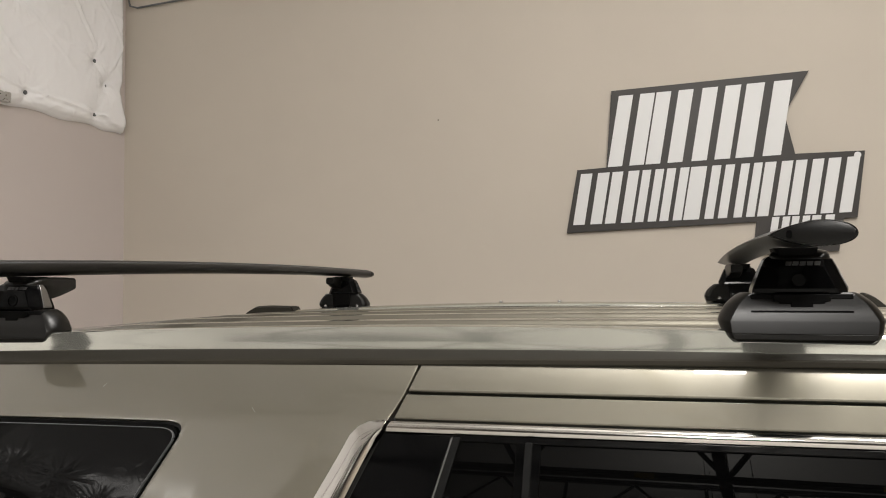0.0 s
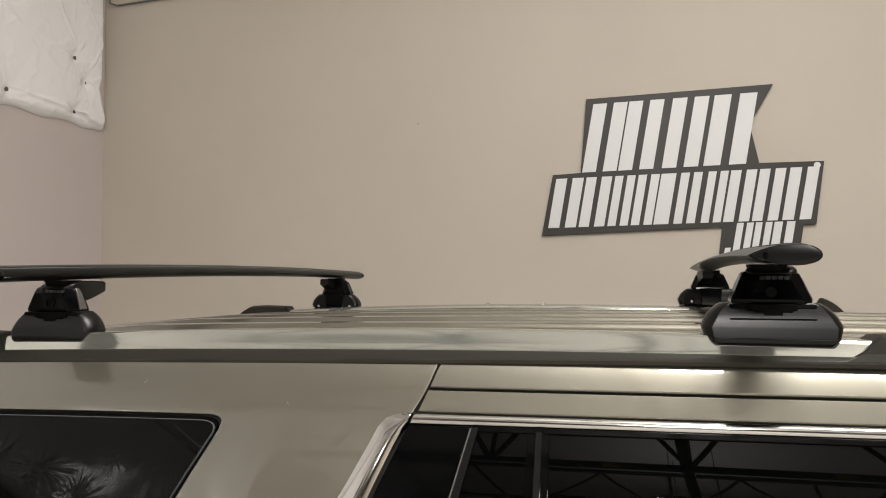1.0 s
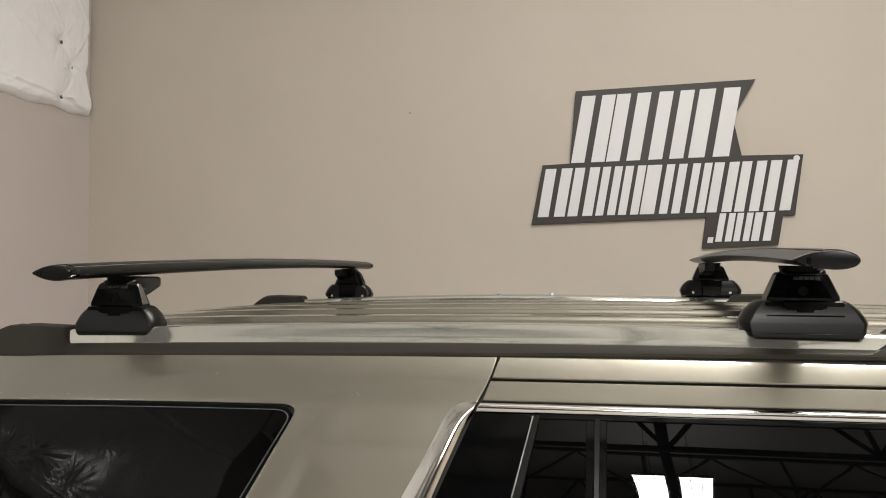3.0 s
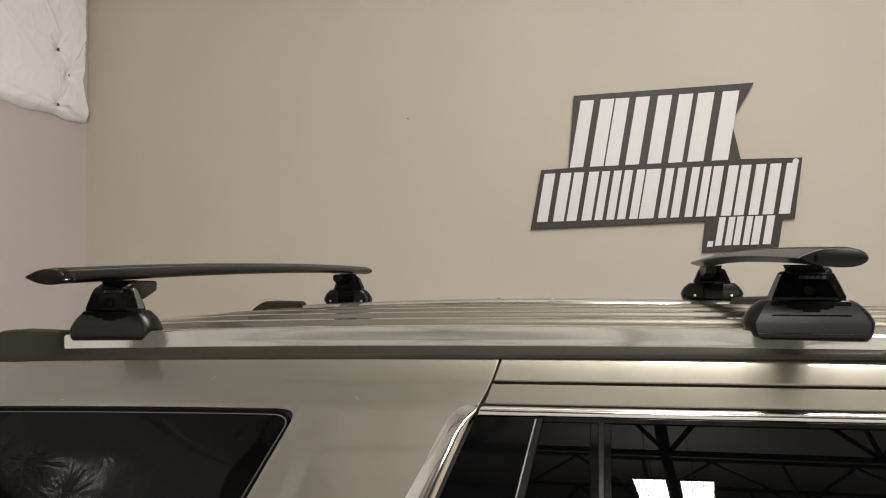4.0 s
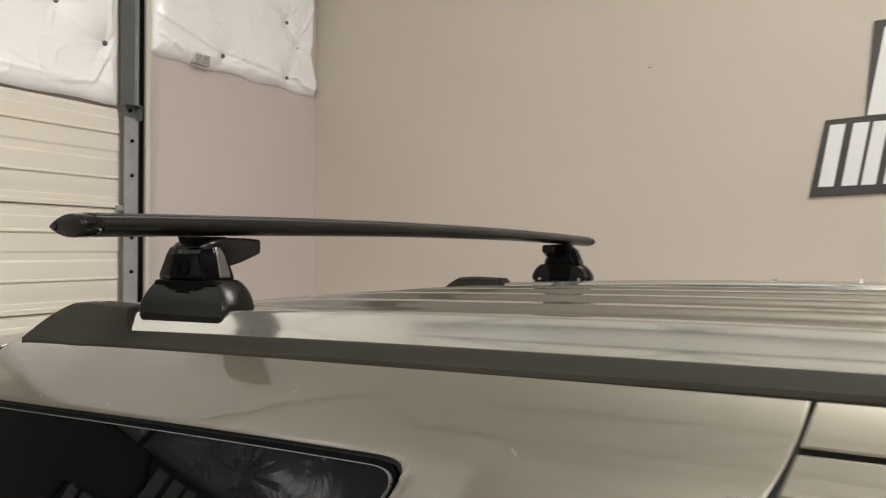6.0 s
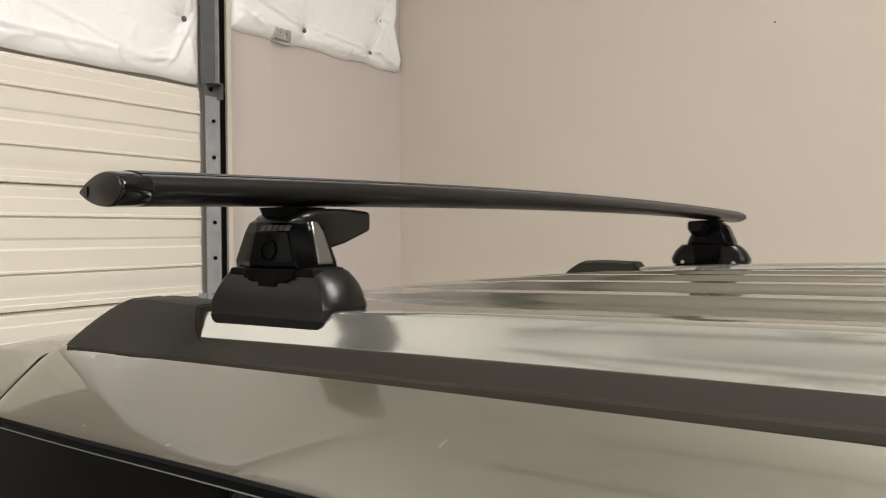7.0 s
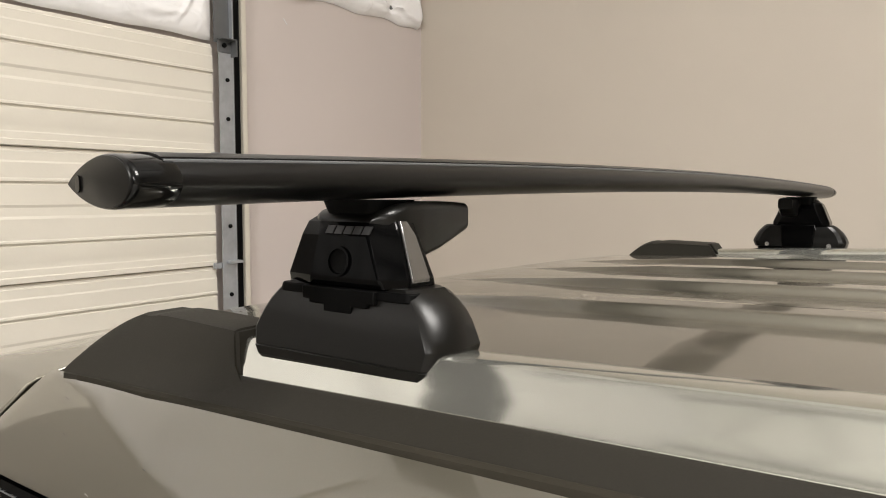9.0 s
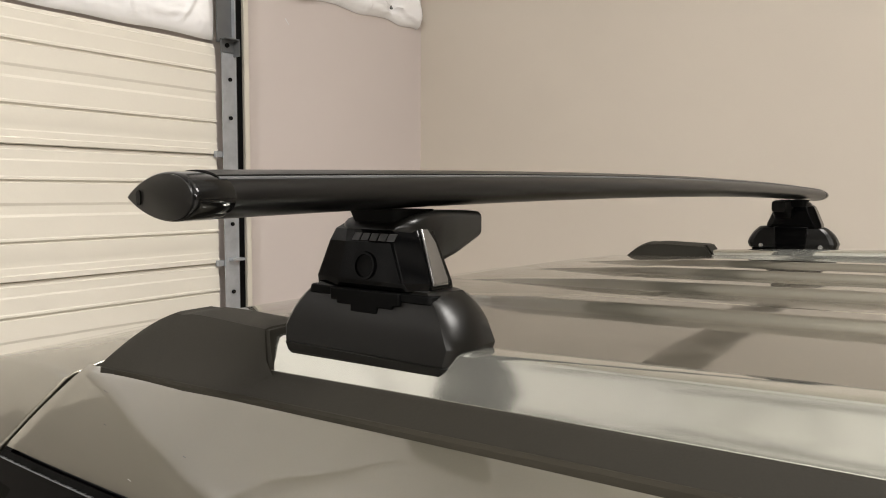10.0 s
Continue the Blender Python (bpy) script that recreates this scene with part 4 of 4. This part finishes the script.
def make_tower(parent, cx, cy, zb, face, skew, wide):
    """A foot at the rail: face is +1 when its outer side looks to -y, -1 when it looks to +y."""
    tw = empty("tower", (cx, cy, zb), parent)
    tw.rotation_euler = (0, 0, (0 if face > 0 else math.pi) + skew)
    # base pad: rounded in plan, leaning in towards the top, its foot follows the sloped rail
    rings = []
    for c, f, a, b0, b1, slope in ((0.000, 0.0640, 0.0715, 0.0050, 0.052, 0.25), (0.0015, 0.0665, 0.0745, 0.0028, 0.054, 0.23), (0.0045, 0.0695, 0.0785, 0.0010, 0.055, 0.16), (0.0098, 0.0715, 0.0815, 0.0004, 0.056, 0.06),
                                   (0.0104, 0.0712, 0.0812, 0.0014, 0.056, 0.05), (0.0110, 0.0716, 0.0816, 0.0012, 0.056, 0.04), (0.0200, 0.0735, 0.0848, 0.0030, 0.056, 0), (0.0215, 0.0733, 0.0850, 0.0033, 0.056, 0), (0.0270, 0.0705, 0.0832, 0.0044, 0.055, 0),
                                   (0.0335, 0.0670, 0.0800, 0.0062, 0.055, 0), (0.0395, 0.0632, 0.0760, 0.0084, 0.0545, 0), (0.0445, 0.0590, 0.0710, 0.0104, 0.054, 0), (0.0495, 0.0540, 0.0650, 0.0122, 0.053, 0), (0.0525, 0.0490, 0.0590, 0.0150, 0.050, 0)):
        f, a, c = f * wide, a * wide, c * 1.05 - (0.004 if wide > 1.02 and c < 0.012 else 0.0)
        h = [(-f, b0), (-f - 0.18 * (a - f), b0 + 0.0012), (-f - 0.45 * (a - f), b0 + 0.0046), (-f - 0.75 * (a - f), b0 + 0.0110), (-f - 0.94 * (a - f), b0 + 0.0190), (-a, b0 + 0.0270), (-a + 0.002, b1 - 0.010), (-a + 0.007, b1 - 0.003), (-a + 0.014, b1)]
        rings.append([(p, q, c + slope * max(0, q - 0.005)) for p, q in h + [(-p, q) for p, q in reversed(h)]])
    part("base_pad", loft(rings), PADBLACK, tw, "satin black plastic base pad", angle=22)
    if wide > 1.02:
        part("face_slot", boxes((-0.056, 0.054, 0.0050, 0.02, 0.0320, 0.0343)), RUBBER, tw, "narrow dark slot", smooth=False)
    part("foot_gasket", loft([[(p, 0.030 + q, c + 0.2 * (0.025 + q)) for p, q in rrect(0.074, 0.021, 0.01)] for c in (-0.011, 0.004)]), RUBBER, tw, "black rubber gasket")
    part("inner_block", loft([[(p, b, c) for p, c in ((-0.026, 0.006), (0.026, 0.006), (0.031, 0.056), (-0.031, 0.056))] for b in (0.045, 0.0605)]), GLOSSBLACK, tw, bevel=0.002)
    # ledge and stepped latch on the pad's outer face
    part("ledge", loft([[(p, 0.0245 + q, 0.0475) for p, q in rrect(0.058, 0.0150, 0.006)], [(p, 0.0245 + q, 0.0535) for p, q in rrect(0.057, 0.0140, 0.006)]]), RUBBER, tw, bevel=0.001)
    part("latch", loft([[(p, b, c) for p, c in ((-0.031, 0.0535), (-0.031, 0.0450), (-0.025, 0.0450), (-0.025, 0.0425), (-0.012, 0.0425), (-0.012, 0.0380), (0.012, 0.0380), (0.012, 0.0425), (0.025, 0.0425), (0.025, 0.0450), (0.031, 0.0450), (0.031, 0.0535))] for b in (0.0068, 0.03)]), RUBBER, tw, "matt black stepped latch", bevel=0.0008)
    # housing: faceted cover that narrows upwards
    rings = []
    for c, a, b0, b1, ch, left in ((0.0535, 0.053, 0.012, 0.058, 0.010, 0.024), (0.060, 0.0525, 0.010, 0.059, 0.012, 0.026), (0.086, 0.042, 0.0135, 0.058, 0.013, 0.020), (0.0945, 0.038, 0.0168, 0.056, 0.011, 0.014), (0.0985, 0.033, 0.022, 0.054, 0.009, 0.010)):
        e = a - (0.0065 if wide < 1.02 else 0.0)
        rings.append([(-a + left, b0, c), (e - ch * 1.2, b0, c), (e, b0 + ch, c), (e, b1 - ch, c), (e - ch, b1, c), (-a + ch, b1, c), (-a, b1 - ch, c), (-a, b0 + 0.20 * left, c)])
    part("housing", loft(rings), GLOSSBLACK, tw, "gloss black faceted tower cover", smooth=True, bevel=0.0012, angle=8)
    # silver tone stands in for the bright wall mirrored in the gloss facet
    rings = []
    for c, a, b0, b1 in ((0.0575, 0.0472, 0.0235, 0.0415), (0.0610, 0.0473, 0.0235, 0.0412), (0.086, 0.0367, 0.0275, 0.041), (0.0955, 0.0323, 0.0295, 0.037)):
        a += 0.0 if wide < 1.02 else 0.0065
        rings.append([(a - 0.004, b0, c), (a, b0 + 0.001, c), (a, b1, c), (a - 0.004, b1, c)])
    part("bright_facet", loft(rings), TRIMGREY, tw, "side facet in silver, standing in for a reflection of the wall", bevel=0.0006)
    # saddle under the bar
    part("saddle", loft([[(p - 0.002, 0.040 + q, 0.094) for p, q in rrect(0.021, 0.018, 0.008)], [(p - 0.002, 0.040 + q, 0.1085) for p, q in rrect(0.025, 0.022, 0.008)]]), RUBBER, tw, "black rubber saddle")
    # lever that arches over the housing and reaches inwards under the bar
    rings = []
    tip = 0.0365 if wide > 1.02 else 0.0315
    for b, z0, z1, a0, a1, r in ((0.0170, 0.0935, 0.0952, -0.023, -0.0125, 0.0006), (0.0182, 0.0933, 0.0972, -0.0265, -0.0110, 0.0016), (0.0205, 0.0928, 0.0995, -0.0305, -0.0070, 0.003), (0.0245, 0.0900, 0.1020, -0.0325, -0.0025, 0.005), (0.0310, 0.0860, 0.1044, -0.0320, 0.0, 0.007),
                                 (0.0400, 0.0740, 0.1062, -0.028, 0.0005, 0.006), (0.058, 0.071, 0.1075, 0.000, 0.000, 0.005), (0.080, 0.075, 0.1075, 0.000, -0.003, 0.005), (0.100, 0.081, 0.1070, 0.000, -0.005, 0.005), (0.117, 0.086, 0.1060, 0.000, -0.007, 0.005)):
        a1 += tip
        m, h = (z0 + z1) / 2, (z1 - z0) / 2
        rings.append([((a0 + a1) / 2 + p, b, m + q) for p, q in rrect((a1 - a0) / 2, h, r, 3)])
    part("lever", loft(rings), PADBLACK, tw, "satin black clamp lever")
    # lock and printed mark
    part("lock_ring", loft([[(-0.002 + r * math.cos(6.28319 * k / 20), 0.01135 + FRONT_LEAN * r * math.sin(6.28319 * k / 20) + b, 0.070 + r * math.sin(6.28319 * k / 20)) for k in range(20)] for b, r in ((0.001, 0.0098), (-0.0016, 0.0095), (-0.0016, 0.0080), (0.0, 0.0076))]), GLOSSBLACK, tw, "round lock with dark core")
    part("lock_core", cyl((-0.002, 0.0118, 0.070), (0, -1, 0.135), 0.0074, 0.0009, 18), BLACKHOLE, tw)
    for k in range(5):
        p = -0.016 + 0.0078 * k
        part("mark_bar", prism([(p, 0.0872), (p + 0.0064, 0.0872), (p + 0.0078, 0.0922), (p + 0.0014, 0.0922)], lambda u, v, q: (u, 0.0135 + 0.375 * (v - 0.086) + 0.0003 - 0.0011 * q, v)), LETTERGREY, tw)
    for p in (-0.054, 0.054):
        part("screw", cyl((p, 0.0545, 0.017), (0, 1, 0), 0.0042, 0.004, 10), SCREWSTEEL, tw)
    return tw


def make_rack(xn, yn, xf, yf, z_end, z_foot, wide, label):
    """One crossbar with its two towers; n: near foot, f: far foot (outer faces)."""
    rack = tagged(empty("roof_rack_bar", (0, 0, 0)), label, "roof rack", "roof rack bars")
    skew = math.atan2(-(xf - xn), (yf - yn))
    L0, L1 = yn - 0.140, yf + 0.135
    ym, half = (L0 + L1) / 2, (L1 - L0) / 2
    sec = airfoil()

    def at(y, p, q):
        k = (y - yn) / (yf - yn)
        cx = xn + (xf - xn) * k
        return (cx + p * math.cos(skew), y + p * math.sin(skew), z_end + 0.011 * (1 - ((y - ym) / half) ** 2) + q)

    cap = 0.022
    sweep = lambda p: 0.0005 - 0.095 * p
    ys = np.linspace(L0 + cap - 0.004, L1 - cap + 0.004, 44)
    part("bar", loft([[at(y, p, q) for p, q in sec] for y in ys]), BARBLACK, rack, "satin black aerodynamic aluminium bar", angle=60)
    ys2 = np.linspace(L0 + cap - 0.005, L1 - cap + 0.005, 44)
    for name, p0, p1, lift, material, label in (("slot_edge", -0.012, 0.0235, 0.0005, BLACKHOLE, "dark slot along the bar"), ("infill_strip", -0.010, 0.0214, 0.0010, BARBLACK, "black rubber infill strip"), ("slot_lip", 0.0235, 0.0246, 0.0009, GALV_DARK, "thin shiny lip along the slot")):
        section = [(p, bar_half(p) + lift) for p in np.linspace(p0, p1, 12)]
        part(name, loft([[at(y, p, q) for p, q in section + [(p, q - 0.004) for p, q in reversed(section)]] for y in ys2]), material, rack, label, angle=60)
    for y0, sgn in ((L0, 1), (L1, -1)):
        rings = []
        for t, k, w in ((cap - 0.0004, 1.002, 0), (cap - 0.0010, 1.012, 0), (0.0120, 1.012, 0.45), (0.0036, 1.012, 1), (0.0020, 1.006, 1), (0.0009, 0.985, 1), (0.0004, 0.955, 1)):
            rings.append([at(y0 + sgn * (t + w * sweep(p)), p * k, q * k) for p, q in sec])
        part("end_cap", loft(rings), CAPBLACK, rack, "gloss black plastic end cap", angle=40)
        part("end_face", loft([[at(y0 + sgn * (t + sweep(p)), p * k, q * k) for p, q in sec] for t, k in ((0.005, 0.935), (0.0002, 0.935), (-0.0002, 0.925), (-0.0003, 0.90))]), PADBLACK, rack, "satin black end face", angle=40)
        part("cap_badge", loft([[at(y0 - sgn * b + sgn * sweep(-0.029 + p), -0.029 + p, q) for p, q in rrect(0.0026, 0.0042, 0.0024, 3)] for b in (-0.006, 0.0009)]), CAPBLACK, rack, "small glossy latch in the end face")
    make_tower(rack, xn, yn, z_foot, 1, YAW, wide)
    make_tower(rack, xf, yf, z_foot, -1, YAW, wide)
    return rack


make_rack(-1.154, 1.157, -1.088, 2.418, 2.0097, 1.893, 0.985, "black rear roof rack crossbar clamped on the car's rails")
make_rack(0.003, 1.138, 0.087, 2.383, 2.0335, 1.917, 1.08, "black front roof rack crossbar clamped on the car's rails")
